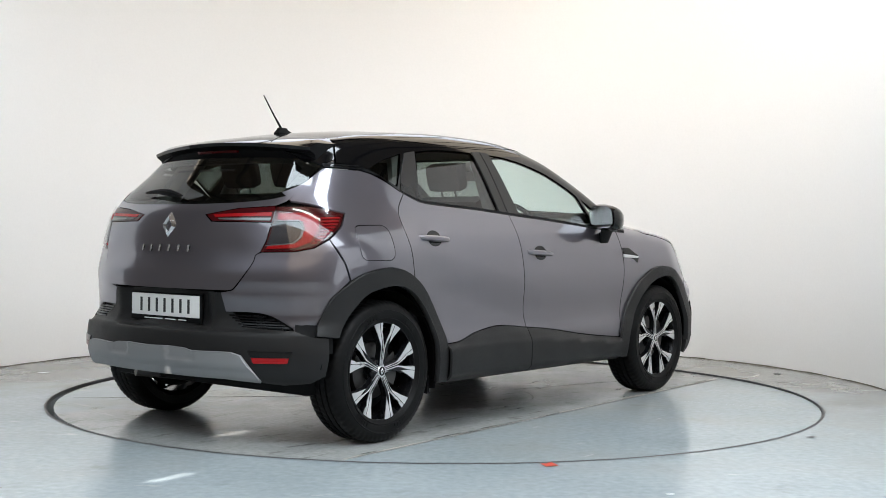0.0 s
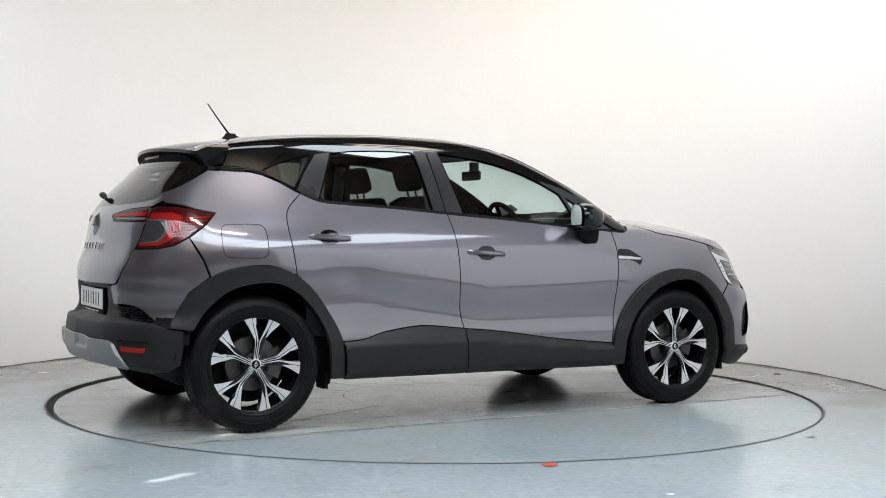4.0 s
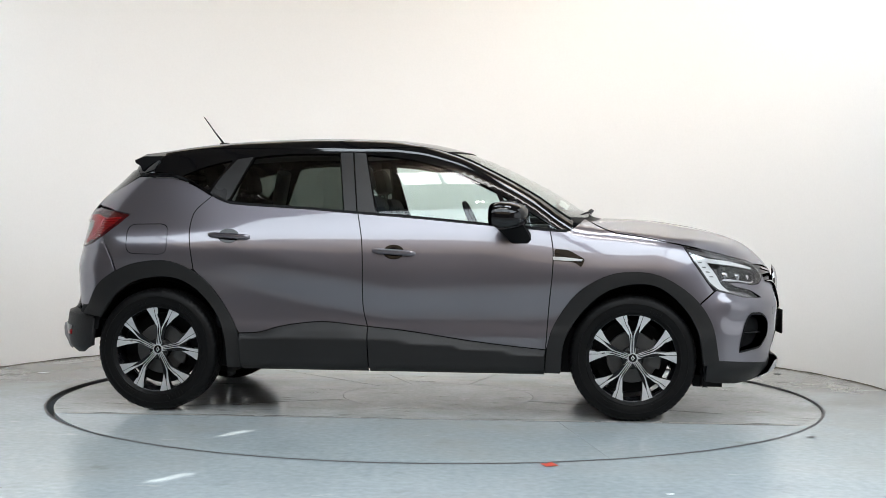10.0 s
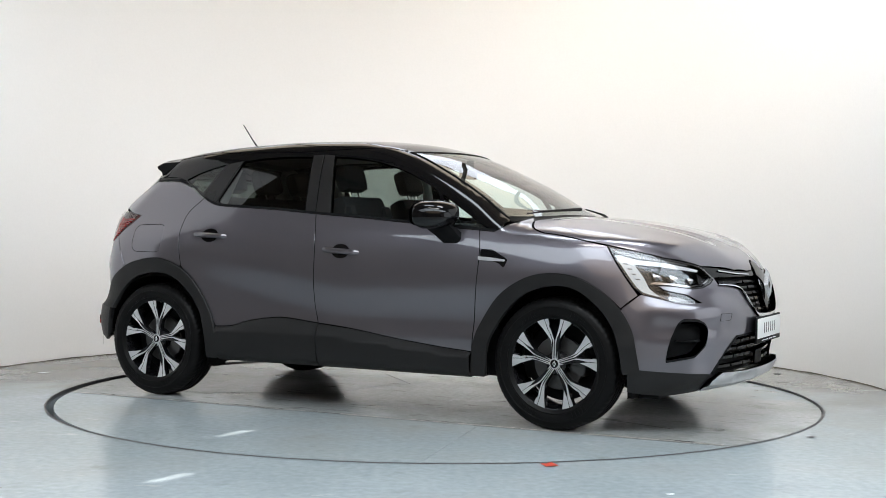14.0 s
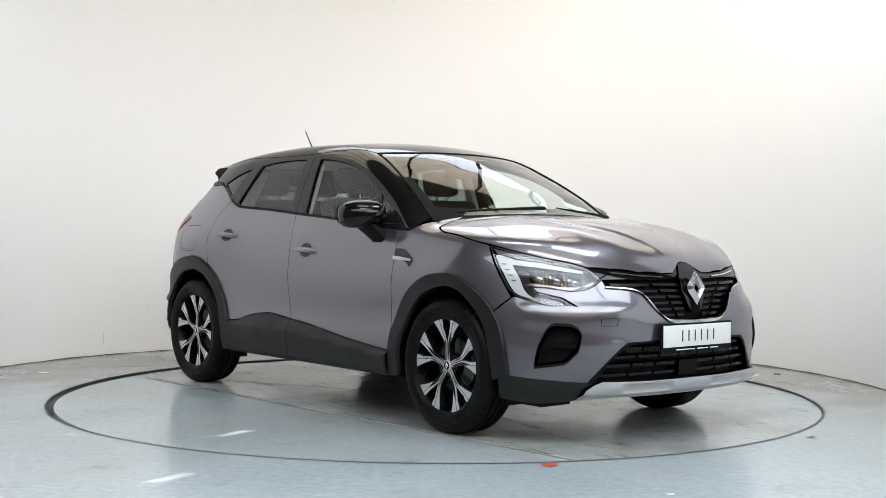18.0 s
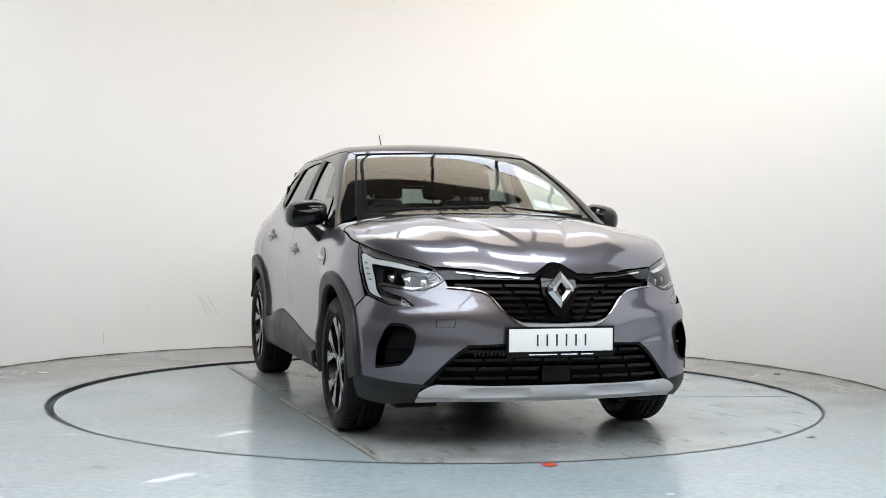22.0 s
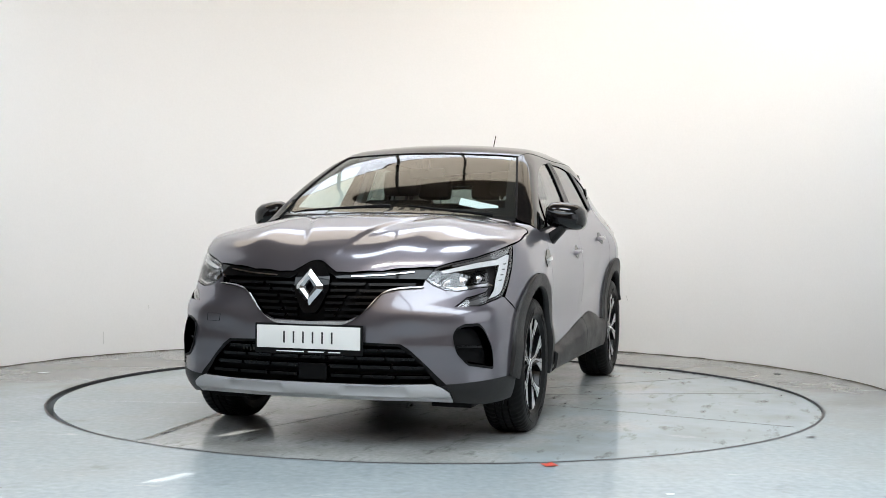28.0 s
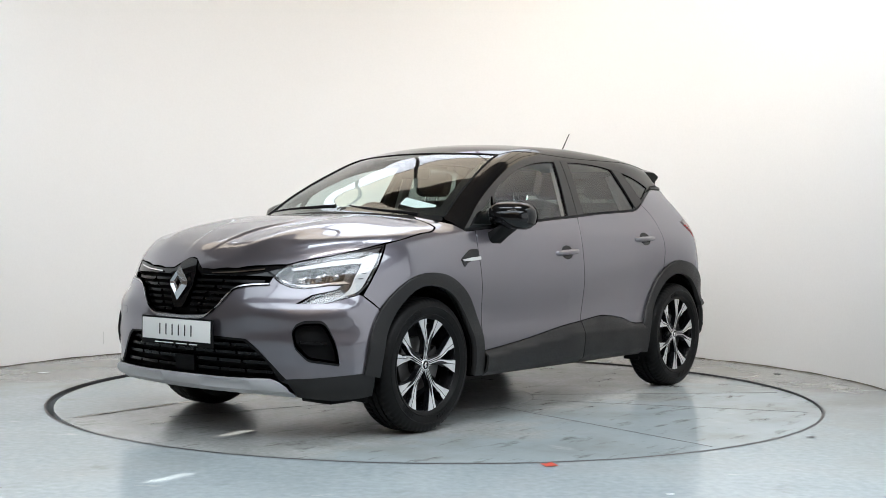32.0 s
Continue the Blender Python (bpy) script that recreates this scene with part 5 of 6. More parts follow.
def diamond(name, at, w, h, tilt, facing):
    """A hollow faceted diamond, bright metal."""
    bm = bmesh.new()
    rings = []
    for f, d in ((1.0, 0.0), (0.66, 0.018), (0.38, 0.011), (0.30, 0.0)):
        rings.append([bm.verts.new((d, y * f * w / 2, z * f * h / 2 * (1.0 if f > 0.6 else 1.15))) for y, z in ((0, 1), (1, 0.12), (1, -0.12), (0, -1), (-1, -0.12), (-1, 0.12))])
    for a, b in zip(rings, rings[1:]):
        for k in range(6):
            bm.faces.new((a[k], a[(k + 1) % 6], b[(k + 1) % 6], b[k]))
    ob = part(name, bm, BADGE, car, "bright metal diamond badge", smooth=False)
    ob.matrix_basis = Matrix.Translation(at) @ pose(0, 0, 0, 0, -tilt, 0 if facing > 0 else 180)


LAMP_OUT = [(41.7, 1.124), (50.3, 1.128), (56.0, 1.115), (61.8, 1.096), (60.0, 1.043), (55.7, 0.976), (51.6, 0.936), (47.0, 0.920), (37.45, 0.915), (38.95, 0.961), (40.5, 1.052)]
LAMP_IN = [(17.1, 1.086), (29.2, 1.113), (41.2, 1.124), (40.6, 1.052), (19.8, 1.056)]


def build_rear():
    hatch = sym((0, 0.733), (27.5, 0.734), *curve((28.6, 0.735), (29.8, 0.746), (32.6, 0.800), (35.2, 0.863), (35.9, 0.900)), (37.3, 0.913), (38.8, 0.961), (40.2, 1.048), (19.4, 1.052), (16.2, 1.087), (29.0, 1.117), (41.4, 1.129),
                *curve((44.5, 1.150), (46.8, 1.183)), *curve((46.0, 1.182), (40.0, 1.160), (33, 1.148), (24.2, 1.141), (12, 1.138), (0, 1.137)))
    gate = panel("tailgate", "tail", hatch, PAINT, car, "grey metallic tailgate", step=(2, 0.028), rim=0.016,
                 shape=lambda q: 0.003 * np.exp(-((q[:, 1] - 0.80) / 0.04) ** 2) - 0.008 * np.exp(-((q[:, 1] - 0.93) / 0.07) ** 2) * ramp(np.abs(q[:, 0]), 38, 26))
    pane = sym((0, 1.140), *curve((12, 1.141), (24.2, 1.144), (33, 1.151), (40.0, 1.163), (46.6, 1.186)), *curve((48.9, 1.215), (52.0, 1.270), (56.6, 1.326)), (52.0, 1.362), (30, 1.372), (0, 1.375))
    pane_in = sym((0, 1.155), (24.2, 1.160), (36.0, 1.172), (42.0, 1.195), *curve((44.6, 1.225), (47.4, 1.275), (49.8, 1.315)), (48.0, 1.345), (30, 1.352), (0, 1.356))
    glass_ob = panel("rear_window", "tail", pane, TINT, gate, "dark tinted rear window", step=(2.5, 0.03), rim=0, lift=-0.003)
    glass_ob.visible_shadow = False
    panel("rear_window_border", "tail", pane, GLOSS_BLACK, gate, "gloss black window border", step=(2, 0.03), rim=0.01, lift=-0.007, holes=(pane_in,))
    # lower body-coloured corners
    for s in (1, -1):
        def m(o):
            return np.array(o, float) if s > 0 else mirror2(o)
        corner = ring((37.8, 0.910), (47.0, 0.914), (51.9, 0.931), (56.0, 0.970), redraw("side", [(-1.598, 0.860), (-1.568, 0.782), (-1.668, 0.702), (-1.726, 0.585), (-1.748, 0.532)], "tail"), (51.5, 0.531), (47.2, 0.560), *curve((46.4, 0.572), (41.1, 0.618), (36, 0.634), (27.0, 0.634)), (25.4, 0.722), (27.8, 0.729),
                      *curve((28.8, 0.731), (30.05, 0.744), (32.85, 0.799), (35.45, 0.862), (36.15, 0.899)))
        c = panel("bumper_corner", "tail", m(corner), PAINT, car, "grey metallic rear bumper corner", step=(1.6, 0.018), rim=0.016, shape=lambda q: -0.006 * ramp(q[:, 1], 0.79, 0.73) * ramp(np.abs(q[:, 0]), 58, 50) - 0.9 * np.clip(TAIL(q[:, 1]) - 1.980, 0, None) * ramp(q[:, 1], 0.70, 0.62))
        vent = ring((27.0, 0.632), *curve((36, 0.632), (41.1, 0.616), (46.8, 0.566)), (33.0, 0.566))
        panel("bumper_vent", "tail", m(vent), BLACK, c, "black slatted vent", step=(2, 0.02), rim=0, lift=-0.03)
        for k in range(5):
            z = 0.622 - 0.0115 * k
            a1 = float(np.interp(z, [0.566, 0.590, 0.616, 0.63], [46.4, 44.2, 41.0, 37]))
            a0 = float(np.interp(z, [0.566, 0.632], [33.2, 27.2]))
            panel("vent_slat", "tail", m(ring((a0, z), (a1, z - 0.003), (a1, z - 0.009), (a0, z - 0.006))), GRILLE, c, step=(3, 0.02), rim=0.02, lift=-0.006)
        lamp_ob = panel("tail_light", "tail", m(LAMP_OUT), LENS, car, "red tail light round a grey centre", step=(1.2, 0.015), rim=0, lift=0.009)
        lamp_ob.visible_shadow = False
        panel("lamp_body", "tail", m(LAMP_OUT), RED_DARK, lamp_ob, "dark red lamp body", step=(2, 0.02), rim=0.03, lift=-0.004)
        cshape = ring((42.3, 1.094), (50.0, 1.096), (53.2, 1.080), (53.4, 1.020), (51.0, 0.962), (47.0, 0.934), (39.0, 0.928), (39.6, 0.944), (46.4, 0.950), (48.4, 0.972), (49.6, 1.020), (49.0, 1.058), (42.0, 1.064))
        panel("light_guide", "tail", m(cshape), RED, lamp_ob, "bright red C-shaped light guide", step=(1.5, 0.02), rim=0.01, lift=0.002)
        clear = ring((41.0, 1.053), (47.8, 1.052), (48.7, 1.028), (48.0, 0.990), (46.0, 0.960), (39.2, 0.948), (40.3, 1.0))
        pale = ring((41.2, 1.062), (48.3, 1.062), (49.5, 1.033), (48.8, 0.986), (46.5, 0.951), (38.8, 0.940), (39.0, 0.945), (46.2, 0.957), (48.2, 0.988), (48.9, 1.030), (48.0, 1.056), (41.1, 1.056))
        panel("clear_strip", "tail", m(pale), LAMP_CLEAR, lamp_ob, "pale clear C-shaped strip", step=(1.2, 0.02), rim=0.01, lift=0.003)
        panel("lamp_centre", "tail", m(clear), SMOKE, lamp_ob, "smoke-grey lamp centre", step=(1.5, 0.02), rim=0.01, lift=0.001)
        for k in range(9):
            z = 1.074 - 0.0145 * k
            a1 = float(np.interp(z, [0.94, 0.976, 1.043, 1.09], [50.8, 54.6, 58.8, 60.6]))
            a0 = float(np.interp(z, [0.94, 0.97, 1.02, 1.08], [50.2, 51.9, 53.8, 53.8]))
            if a1 - a0 > 0.8:
                panel("lamp_rib", "tail", m(ring((a0, z), (a1, z + 0.004), (a1, z - 0.002), (a0, z - 0.006))), RED, lamp_ob, step=(1.5, 0.02), rim=0.006, lift=0.002)
        inner = panel("gate_light", "tail", m(LAMP_IN), RED_DARK, gate, "dark red inner tail light", step=(2, 0.02), rim=0.02, lift=0.002)
        panel("gate_light_strip", "tail", m(ring((20.0, 1.086), (40.4, 1.096), (40.2, 1.080), (21.0, 1.074))), RED, inner, "red strip", step=(2, 0.02), rim=0.004, lift=0.005)
        panel("gate_light_clear", "tail", m(ring((22.0, 1.069), (40.2, 1.071), (39.9, 1.058), (22.6, 1.062))), LAMP_CLEAR, inner, "pale clear strip", step=(2, 0.02), rim=0.004, lift=0.005)
    low = panel("rear_bumper", "tail", sym((0, 0.535), (29, 0.536), (44.3, 0.535), (51.8, 0.527), redraw("side", [(-1.690, 0.520), (-1.694, 0.43), (-1.705, 0.350)], "tail"), (51.0, 0.318), (44.3, 0.308), (39.0, 0.318), (28, 0.330), (0, 0.332)), PLASTIC, car, "dark grained lower rear bumper", step=(2, 0.025), rim=0.03, lift=0.004)
    panel("bumper_step", "tail", sym((0, 0.729), (25.0, 0.722), (28.2, 0.645), (33.0, 0.570), (46.8, 0.560), (51.6, 0.526), (0, 0.532)), PLASTIC, car, "dark plastic plate recess", step=(2, 0.02), rim=0.02, lift=-0.008, shape=lambda q: -0.032 * ramp(np.abs(q[:, 0]), 24, 18) * ramp(q[:, 1], 0.545, 0.58))
    rsk = sym((0, 0.462), (9.4, 0.466), (15, 0.462), (18, 0.452), (26, 0.455), (30.5, 0.455), (33.4, 0.442), (38.6, 0.326), (28.7, 0.336), (0, 0.338))
    panel("rear_skid", "tail", rsk, SILVER_DARK, low, "satin silver rear skid plate", step=(1.5, 0.015), rim=0.03, lift=0.014,
          shape=lambda q: 0.012 * ramp(q[:, 1], 0.36, 0.40) - 0.012 * ramp(np.abs(q[:, 0]), 8, 10) * ramp(np.abs(q[:, 0]), 20, 17) * ramp(q[:, 1], 0.405, 0.42))
    for s in (1, -1):
        o = ring((35.2, 0.463), (46.4, 0.462), (45.6, 0.436), (36.2, 0.434))
        o2 = ring((36.2, 0.433), (45.6, 0.435), (45.2, 0.411), (36.8, 0.408))
        a = panel("reflector_lamp", "tail", o if s > 0 else mirror2(o), GLOSS_BLACK, low, "small dark rear lamp", step=(2, 0.02), rim=0.01, lift=0.010)
        panel("reflector_red", "tail", o2 if s > 0 else mirror2(o2), RED, a, "red reflector", step=(2, 0.02), rim=0.01, lift=0.010)
    ear = ring((46.0, 1.178), (50.0, 1.212), (53.0, 1.255), (57.0, 1.300), (60.0, 1.340), (56.0, 1.345), (50.0, 1.290), (45.0, 1.200))
    for o in (ear, mirror2(ear)):
        panel("pillar_filler", "tail", o, BLACK, gate, step=(2, 0.03), rim=0, lift=-0.02)
    corner_back = ring((47.0, 0.60), (54.0, 0.66), (57.5, 0.60), (57.0, 0.45), (47.0, 0.45))
    for o in (corner_back, mirror2(corner_back)):
        panel("corner_filler", "tail", o, BLACK, low, step=(3, 0.04), rim=0, lift=-0.012)
    panel("tail_skin", "tail", sym((0, 1.10), (36, 1.09), (36, 0.94), (45, 0.94), (58, 0.90), (50, 0.36), (0, 0.36)), BLACK, car, step=(4, 0.05), rim=0, lift=-0.05)
    panel("nose_skin", "nose", sym((0, 0.80), (26, 0.78), (30, 0.72), (48, 0.68), (50, 0.33), (0, 0.30)), BLACK, car, step=(4, 0.05), rim=0, lift=-0.08)
    plate_thing("rear_plate", Matrix.Translation((-1.945, 0, 0.646)) @ pose(0, 0, 0, 0, 0, 180), -1)
    diamond("rear_badge", (-1.918, 0, 1.032), 0.100, 0.135, 8.0, -1)
    # plain bars in place of the bright lettering below the badge
    for k in range(6):
        y = (k - 2.5) * 0.068
        a = math.degrees(math.atan2(y, 0.84))
        da = 1.25
        z0, z1 = 0.908, 0.940
        bar = ring((a - 0.45, z0), (a + 0.45, z0), (a + 0.45, z1), (a - 0.45, z1))
        panel("letter_bar", "tail", bar, BRIGHT, gate, "bright letter-sized bar", step=(1, 0.02), rim=0.004, lift=0.004)
    # rear wiper
    bm = bmesh.new()
    p0, p1 = onto("tail", [(3, 1.165)], 0.022)[0], onto("tail", [(-22, 1.185)], 0.018)[0]
    pts = [p0 + (p1 - p0) * u + np.array([-0.006 * math.sin(math.pi * u), 0, 0.012 * math.sin(math.pi * u)]) for u in np.linspace(0, 1, 8)]
    tube(bm, pts, [0.005, 0.013, 0.018, 0.017, 0.014, 0.011, 0.008, 0.004], 8)
    part("rear_wiper", bm, BLACK, gate, "black rear wiper")


build_front()
build_rear()
def build_wheels():
    """Tyre with tread blocks, dark rim with ten bright blades, disc and caliper behind."""
    proto = new("wheel", None)
    proto.parent = car
    proto["label"] = "black and machined alloy wheel with a ribbed tyre"
    R = 0.342
    prof = [(0.232, 0.085), (0.240, 0.097), (0.252, 0.1035), (0.2535, 0.1055), (0.257, 0.1055), (0.2585, 0.1035), (0.275, 0.1085), (0.291, 0.1085), (0.2925, 0.1100), (0.296, 0.1098), (0.2975, 0.1075),
            (0.314, 0.1035), (0.325, 0.098), (0.334, 0.090), (R - 0.001, 0.074)]
    tread = []
    for k in range(4):
        y = 0.066 - k * 0.0365
        tread += [(R, y), (R + 0.001, y - 0.012), (R, y - 0.028), (R - 0.008, y - 0.0295), (R - 0.008, y - 0.0350)]
    prof = prof + tread[:-2] + [(R - 0.001, -0.074)] + [(r, -h) for r, h in prof[:14]][::-1]
    # narrow cuts across the ribs and the shoulders, four steps to a block
    bm = bmesh.new()
    n = 264
    rings = []
    for i in range(n):
        a = math.tau * i / n
        rings.append([])
        for r, h in prof:
            skew = int(round(abs(h) * 60))
            cut = (i + skew) % 4 == 0 and r > 0.322 and r > R - 0.018
            q = r - (0.0045 if cut and abs(h) > 0.03 else 0.0022 if cut else 0.0)
            rings[-1].append(bm.verts.new((q * math.cos(a), -h, q * math.sin(a))))
    for i in range(n):
        a, b = rings[i], rings[(i + 1) % n]
        for j in range(len(prof) - 1):
            bm.faces.new((a[j], b[j], b[j + 1], a[j + 1]))
    tyre = part("tyre", bm, RUBBER, proto, "black rubber tyre")
    # raised plain marks on the sidewall
    for a0 in (20, 140, 200, 320):
        for j in range(5):
            bm = bmesh.new()
            box(bm, -0.004, 0.006, -0.1105, -0.1070, 0.264, 0.286, 0.0, pose(0, 0, 0, 0, a0 + j * 4.2, 0))
            part("sidewall_mark", bm, RUBBER, tyre, smooth=False)
    bm = bmesh.new()
    lathe(bm, [(0.232, -0.088), (0.245, -0.094), (0.2505, -0.092), (0.249, -0.086), (0.240, -0.080), (0.230, -0.05), (0.222, 0.03), (0.230, 0.09)], 72)
    rim = part("rim", bm, RIM_DARK, proto, "gloss black wheel rim")
    bm = bmesh.new()
    lathe(bm, [(0.2425, -0.0925), (0.2440, -0.0948), (0.2470, -0.0950), (0.2482, -0.0930)], 72)
    part("rim_edge", bm, ALLOY, rim, "thin machined rim edge")
    # five pairs of blades: thin and straight at the hub, then bent apart into wide flags at the rim
    S = 0.2435
    inner_edge = [(0.10, 0.010), (0.50, 0.014), (0.70, 0.080), (0.78, 0.126), (0.84, 0.118), (0.985, 0.150)]
    outer_edge = [(0.905, 0.415), (0.72, 0.250), (0.50, 0.088), (0.40, 0.066), (0.10, 0.058)]
    groove_mid = [(0.12, 0.033), (0.44, 0.037), (0.55, 0.062), (0.75, 0.160), (0.968, 0.235)]

    def face_y(r):
        return -0.0765 - 0.0135 * (r / S) ** 1.5

    def slab(name, outline, mat, lift, depth, m):
        bm = bmesh.new()
        top = [bm.verts.new((x, face_y(math.hypot(x, z)) - lift, z)) for x, z in outline]
        low = [bm.verts.new((x, face_y(math.hypot(x, z)) + depth, z)) for x, z in outline]
        f = bm.faces.new(top)
        bmesh.ops.triangulate(bm, faces=[f])
        for k in range(len(top)):
            j = (k + 1) % len(top)
            bm.faces.new((top[k], top[j], low[j], low[k]))
        bmesh.ops.transform(bm, matrix=m, verts=bm.verts)
        return part(name, bm, mat, rim, smooth=False)

    for k in range(5):
        m = pose(0, 0, 0, 0, 72 * k, 0)
        for s in (1, -1):
            rim_arc = [(0.996 * math.cos(a), 0.996 * math.sin(a)) for a in np.linspace(0.150, 0.418, 6)]
            blade = [(s * q * S, r * S) for r, q in inner_edge + rim_arc + outer_edge]
            body = inset(np.array(blade), -0.0035)
            slab("spoke", [tuple(p) for p in body], RIM_DARK, -0.0035, 0.034, m)
            slab("spoke_face", blade, ALLOY, 0.0, 0.0032, m)
            w = 0.0014
            strip = [(s * q * S - w, r * S) for r, q in groove_mid] + [(s * q * S + w, r * S) for r, q in groove_mid[::-1]]
            slab("spoke_groove", strip, RIM_DARK, 0.0008, 0.001, m)
    bm = bmesh.new()
    lathe(bm, [(0.0, -0.068), (0.034, -0.067), (0.056, -0.058), (0.062, -0.045), (0.062, 0.0)], 36)
    part("hub", bm, RIM_DARK, rim, "black wheel hub")
    bm = bmesh.new()
    lathe(bm, [(0.0, -0.084), (0.020, -0.083), (0.027, -0.080), (0.029, -0.072)], 30)
    cap = part("centre_cap", bm, GLOSS_BLACK, rim, "gloss black centre cap")
    bm = bmesh.new()
    lathe(bm, [(0.022, -0.0835), (0.0255, -0.0832), (0.0285, -0.079)], 30)
    part("cap_ring", bm, ALLOY, rim)
    bm = bmesh.new()
    rings = [[bm.verts.new((x * f, -0.0865 if f < 0.9 else -0.083, z * f)) for x, z in ((0, 0.017), (0.011, 0), (0, -0.017), (-0.011, 0))] for f in (1.0, 0.8, 0.45)]
    for a, b in zip(rings, rings[1:]):
        for k in range(4):
            bm.faces.new((a[k], a[(k + 1) % 4], b[(k + 1) % 4], b[k]))
    part("cap_diamond", bm, ALLOY, rim, smooth=False)
    for k in range(5):
        bm = bmesh.new()
        lathe(bm, [(0.0, -0.072), (0.008, -0.072), (0.010, -0.066), (0.010, -0.05)], 10)
        bmesh.ops.transform(bm, matrix=pose(0, 0, 0, 0, 72 * k + 54, 0) @ Matrix.Translation((0, 0.004, 0.046)), verts=bm.verts)
        part("wheel_bolt", bm, DISC, rim)
    bm = bmesh.new()
    lathe(bm, [(0.05, -0.018), (0.138, -0.018), (0.140, -0.012), (0.140, 0.004), (0.05, 0.004)], 48)
    part("brake_disc", bm, DISC, proto, "bare steel brake disc")
    bm = bmesh.new()
    lathe(bm, [(0.084, -0.040), (0.152, -0.040), (0.158, -0.034), (0.158, 0.03), (0.084, 0.03)], 10, "y", 66.0, -24.0, True)
    part("brake_caliper", bm, DISC, proto, "grey brake caliper")
    bm = bmesh.new()
    lathe(bm, [(0.0, 0.03), (0.2, 0.03), (0.2, 0.09), (0.0, 0.09)], 30)
    part("brake_backing", bm, BLACK, proto)
    spots = ((1.3195, -0.776, 0, 0), (1.3195, 0.776, 8, 180), (-1.3195, -0.772, 8, 0), (-1.3195, 0.772, 20, 180))
    for i, (x, y, spin, face) in enumerate(spots):
        m = pose(x, y, 0.3405, 0, 0, face) @ pose(0, 0, 0, 0, spin, 0)
        if i == 0:
            proto.matrix_basis = m
        else:
            w = copy_thing(proto, m)


def build_mirrors():
    for s in (-1, 1):
        bm = bmesh.new()
        # housing: a rounded shell, deep towards the front
        n, rows = 16, []
        for u, sx, sy, sz in ((0.0, 0.0, 0.55, 0.40), (0.08, 0.0, 0.92, 0.86), (0.25, 0.0, 1.0, 1.0), (0.55, 0.0, 0.96, 0.94), (0.82, 0.0, 0.78, 0.74), (0.95, 0.0, 0.48, 0.46), (1.0, 0.0, 0.15, 0.15)):
            r = []
            for k in range(n):
                a = k * math.tau / n
                c, d = math.cos(a), math.sin(a)
                y = math.copysign(abs(c) ** 0.62, c) * 0.112 * sy
                z = math.copysign(abs(d) ** 0.70, d) * 0.078 * sz
                z -= 0.010 * (y / 0.098)
                r.append(bm.verts.new((0.572 + u * 0.175 - 0.03 * (y / 0.098), s * (0.902 + y), 1.112 + z - 0.010 * u)))
            rows.append(r)
        for a, b in zip(rows, rows[1:]):
            for k in range(n):
                bm.faces.new((a[k], a[(k + 1) % n], b[(k + 1) % n], b[k]))
        bm.faces.new(rows[0])
        bm.faces.new(rows[-1])
        mir = part("door_mirror", bm, GLOSS_BLACK, car, "gloss black door mirror")
        bm = bmesh.new()
        pts = []
        for k in range(20):
            a = k * math.tau / 20
            c, d = math.cos(a), math.sin(a)
            y = math.copysign(abs(c) ** 0.62, c) * 0.099
            z = math.copysign(abs(d) ** 0.70, d) * 0.064
            pts.append(bm.verts.new((0.5665 - 0.03 * (y / 0.098), s * (0.902 + y), 1.112 + z - 0.010 * (y / 0.098))))
        bm.faces.new(pts)
        part("mirror_glass", bm, CHROME, mir, "mirror glass", smooth=False)
        bm = bmesh.new()
        secs = []
        for x, y, z, w, h in ((0.650, 0.900, 1.052, 0.075, 0.020), (0.685, 0.868, 1.015, 0.062, 0.028), (0.715, 0.830, 0.975, 0.055, 0.040), (0.719, 0.800, 0.968, 0.055, 0.044)):
            secs.append([bm.verts.new((x + w * cx, s * y, z + h * cz)) for cx, cz in ((-1, -0.7), (-0.8, 1), (0.8, 1), (1, -0.2), (0.7, -1), (-0.7, -1))])
        for a, b in zip(secs, secs[1:]):
            for k in range(6):
                bm.faces.new((a[k], a[(k + 1) % 6], b[(k + 1) % 6], b[k]))
        bm.faces.new(secs[0])
        bm.faces.new(secs[-1])
        part("mirror_arm", bm, BLACK, mir, "black mirror arm")
        bm = bmesh.new()
        rows = []
        for k in range(15):
            u = k / 14
            y = 0.080 + 0.925 - 0.02 - 0.165 * u
            x = 0.737 - 0.0 - 0.030 * ((y - 0.898) / 0.098) - 0.055 * abs(2 * u - 1) ** 3 - 0.004
            rows.append([bm.verts.new((x, s * y, 1.072 + dz)) for dz in (0.0, 0.008)])
        for a, b in zip(rows, rows[1:]):
            bm.faces.new((a[0], a[1], b[1], b[0]))
        bmesh.ops.solidify(bm, geom=bm.faces[:], thickness=0.006)
        part("mirror_indicator", bm, LAMP_CLEAR, mir, "clear indicator strip")


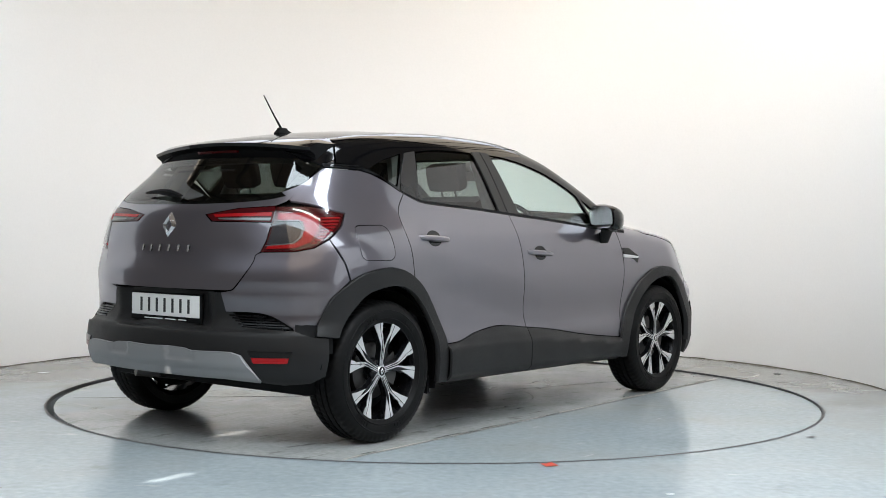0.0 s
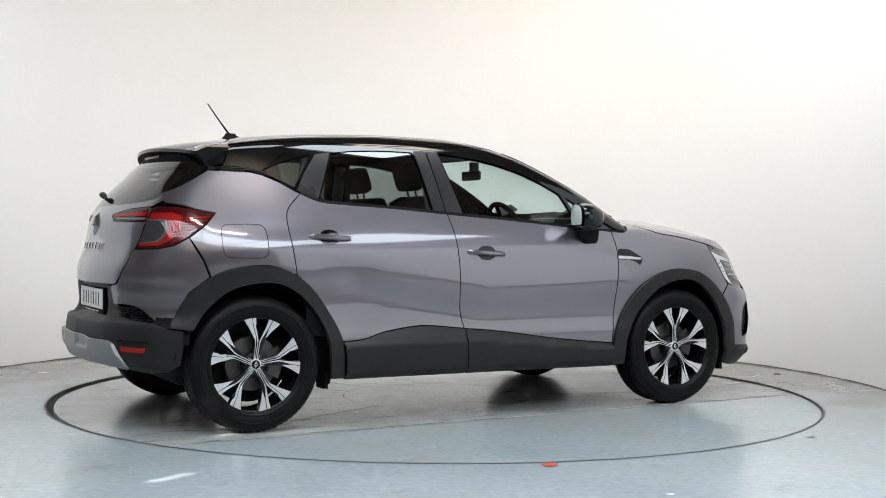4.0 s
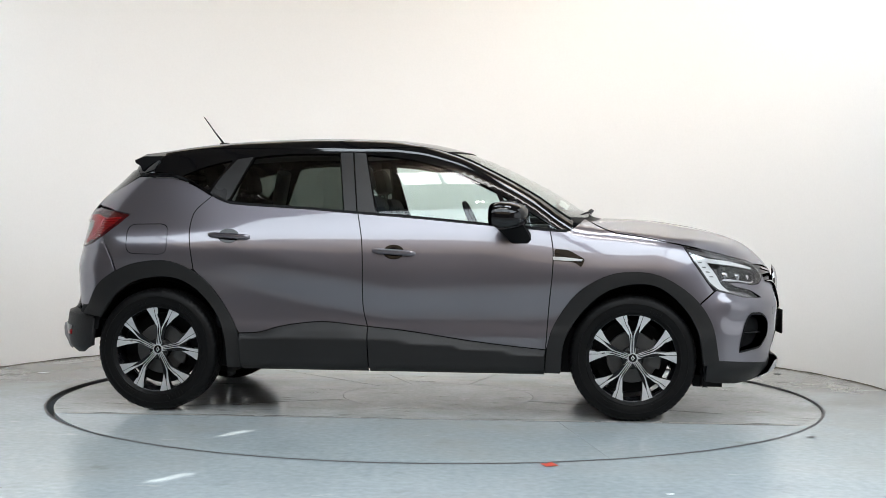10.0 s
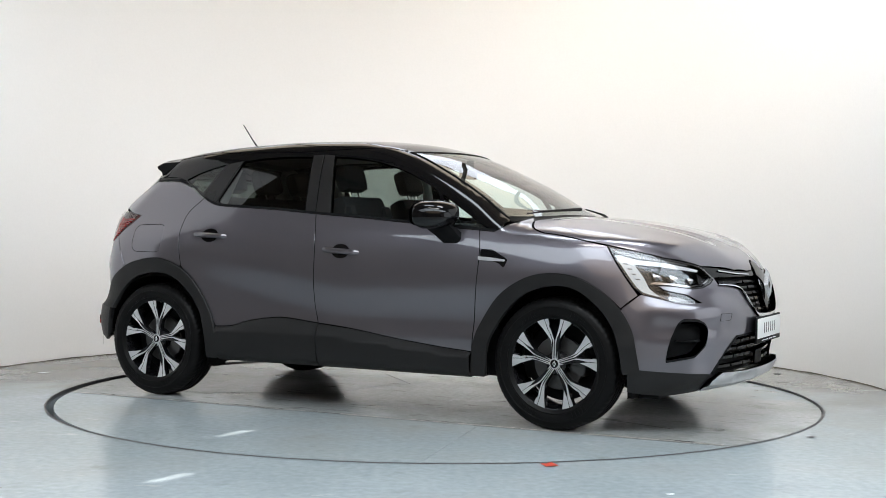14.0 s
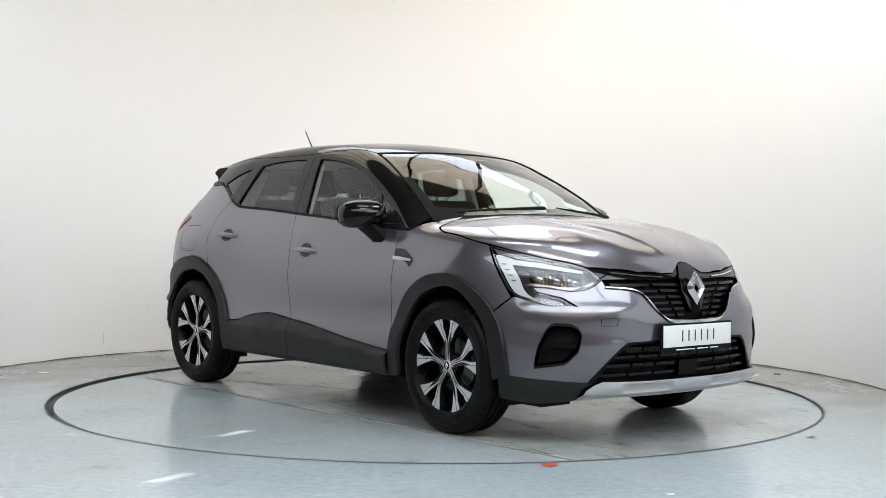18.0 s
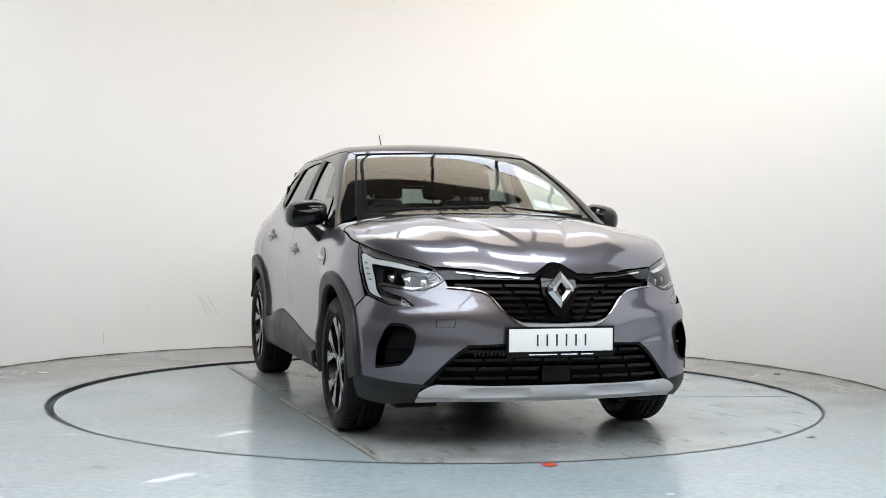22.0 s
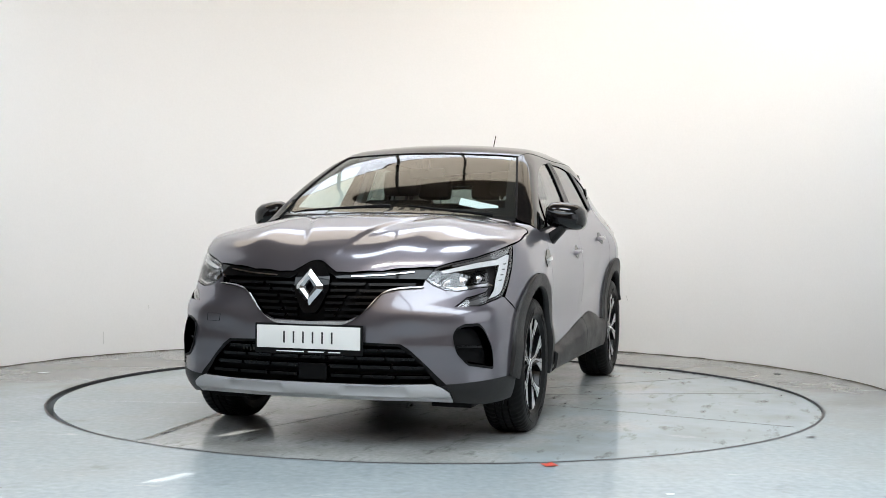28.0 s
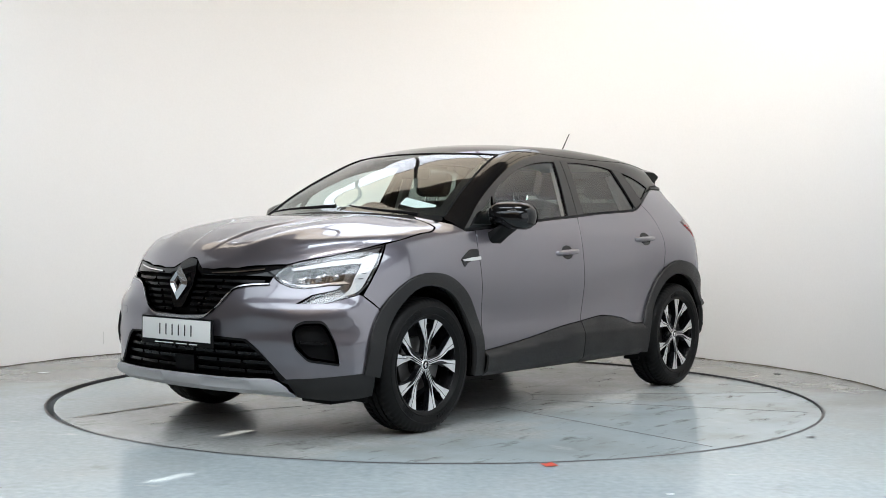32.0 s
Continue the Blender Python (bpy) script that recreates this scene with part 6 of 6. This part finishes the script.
def seat(name, x, y, headrest=True, w=0.24):
    bm = bmesh.new()
    box(bm, x - 0.05, x + 0.46, y - w, y + w, 0.48, 0.66, 0.05)
    s = part("seat", bm, FABRIC, car, "charcoal cloth seat")
    bm = bmesh.new()
    m = Matrix.Translation((x - 0.04, y, 0.62)) @ pose(0, 0, 0, 0, -17, 0)
    box(bm, -0.07, 0.07, -w, w, -0.05, 0.62, 0.055, m)
    box(bm, 0.02, 0.10, -w, -w + 0.09, 0.05, 0.55, 0.04, m)
    box(bm, 0.02, 0.10, w - 0.09, w, 0.05, 0.55, 0.04, m)
    part("backrest", bm, FABRIC, s)
    bm = bmesh.new()
    box(bm, -0.045, 0.05, -0.125, 0.125, 0.655, 0.82, 0.045, m)
    part("headrest", bm, FABRIC, s)
    for d in (-0.05, 0.05):
        bm = bmesh.new()
        tube(bm, [m @ Vector((0, d, 0.58)), m @ Vector((0, d, 0.68))], 0.007)
        part("headrest_rod", bm, CHROME, s)


def build_interior():
    bm = bmesh.new()
    box(bm, -1.70, 1.15, -0.74, 0.74, 0.24, 0.50, 0.03)
    part("floor_pan", bm, BLACK, car, "black underbody and cabin floor")
    bm = bmesh.new()
    box(bm, 0.95, 1.95, -0.52, 0.52, 0.28, 0.82, 0.03)
    part("engine_bay", bm, BLACK, car, "black engine bay block")
    bm = bmesh.new()
    for x in (1.3195, -1.3195):
        tube(bm, [(x, -0.72, 0.34), (x, 0.72, 0.34)], 0.05)
    part("axle", bm, BLACK, car, "black axle")
    bm = bmesh.new()
    tube(bm, [(-1.2, 0.3, 0.27), (-1.62, 0.35, 0.26), (-1.80, 0.42, 0.285)], 0.03)
    part("exhaust_pipe", bm, DISC, car, "steel exhaust pipe")
    for y in (-0.36, 0.36):
        seat("front", 0.02, y)
    for y in (-0.40, 0.40):
        seat("rear", -0.86, y, True, 0.30)
    seat("rear", -0.86, 0.0, True, 0.12)
    # dashboard with a hood, console, steering wheel
    bm = bmesh.new()
    prof = [(1.08, 1.075), (0.82, 1.075), (0.70, 1.045), (0.655, 0.96), (0.66, 0.84), (0.72, 0.70), (1.08, 0.62)]
    ys = np.linspace(-0.70, 0.70, 11)
    rows = [[bm.verts.new((px - 0.04 * (abs(y) > 0.5), y, pz)) for px, pz in prof] for y in ys]
    for a, b in zip(rows, rows[1:]):
        for j in range(len(prof) - 1):
            bm.faces.new((a[j], a[j + 1], b[j + 1], b[j]))
    part("dashboard", bm, DASH, car, "dark soft dashboard")
    bm = bmesh.new()
    box(bm, 0.66, 0.86, -0.53, -0.22, 1.03, 1.105, 0.025)
    part("instrument_hood", bm, DASH, car, "dark instrument hood")
    bm = bmesh.new()
    box(bm, 0.655, 0.675, -0.10, 0.09, 0.86, 1.08, 0.01, Matrix.Identity(4))
    part("centre_screen", bm, GLOSS_BLACK, car, "upright dark centre screen")
    m = Matrix.Translation((0.44, -0.36, 1.015)) @ pose(0, 0, 0, 0, 65, 0)
    bm = bmesh.new()
    tube(bm, [m @ Vector((0.185 * math.cos(a), 0.185 * math.sin(a), 0)) for a in np.linspace(0, math.tau, 41)], 0.015, 8, False)
    sw = part("steering_wheel", bm, BLACK, car, "black three-spoke steering wheel")
    bm = bmesh.new()
    box(bm, -0.06, 0.06, -0.08, 0.08, -0.02, 0.02, 0.015, m)
    for a in (90, -90, 180):
        box(bm, 0.04, 0.18, -0.02, 0.02, -0.012, 0.0, 0.005, m @ pose(0, 0, 0, 0, 0, a))
    part("wheel_spokes", bm, BLACK, sw)
    bm = bmesh.new()
    box(bm, 0.375, 0.395, -0.11, 0.11, 1.335, 1.395, 0.01)
    box(bm, 0.38, 0.43, -0.02, 0.02, 1.38, 1.45, 0.008)
    part("rear_view_mirror", bm, BLACK, car, "black rear-view mirror")
    bm = bmesh.new()
    box(bm, -1.62, -1.02, -0.62, 0.62, 0.95, 0.975, 0.005)
    part("parcel_shelf", bm, FABRIC, car, "dark parcel shelf")
    for s in (-1, 1):
        bm = bmesh.new()
        for x0, x1, y0, z1 in ((0.90, -0.20, 0.73, 1.06), (-0.22, -1.02, 0.735, 1.10)):
            box(bm, x1, x0, s * y0 - 0.03, s * y0 + 0.03, 0.46, z1, 0.02)
        part("door_lining", bm, DASH, car, "dark door lining")
        for a, b, r in (((-0.24, 0.69, 1.10), (-0.25, 0.585, 1.42), 0.035), ((-1.00, 0.68, 1.14), (-0.93, 0.585, 1.40), 0.05), ((-1.45, 0.64, 1.15), (-1.30, 0.53, 1.42), 0.06)):
            bm = bmesh.new()
            tube(bm, [(a[0], s * a[1], a[2]), (b[0], s * b[1], b[2])], r, 8)
            part("pillar_lining", bm, LINING, car, "pale grey pillar lining")


build_wheels()
build_mirrors()
build_interior()


def motions():
    rows = []
    turn = ((0, 50.33), (1, 44.58), (2, 38.87), (3, 33.16), (6, 16.30), (7, 10.58), (8, 5.05), (9, -0.37), (10, -5.95), (11, -11.51), (12, -17.15),
            (13, -22.69), (14, -28.23), (17, -45.2), (18, -50.8), (19, -56.4), (20, -62.0), (21, -67.5), (22, -73.2), (23, -78.7), (24, -84.2),
            (25, -89.8), (28, -106.4), (29, -111.9), (30, -117.45), (31, -123.0), (32, -128.5))
    turn = [(t, a + float(np.interp(t, [0, 12, 19, 30, 32], [0.33, 0.36, 0.08, -0.30, -0.35]))) for t, a in turn]
    walk(car, [(t, pose(0, 0, 0, 0, 0, a) @ pose(-0.178, -0.022, -0.0085)) for t, a in turn])
    walk(turntable, [(t, pose(0, 0, -0.0125, 0, 0, a)) for t, a in turn])


motions()
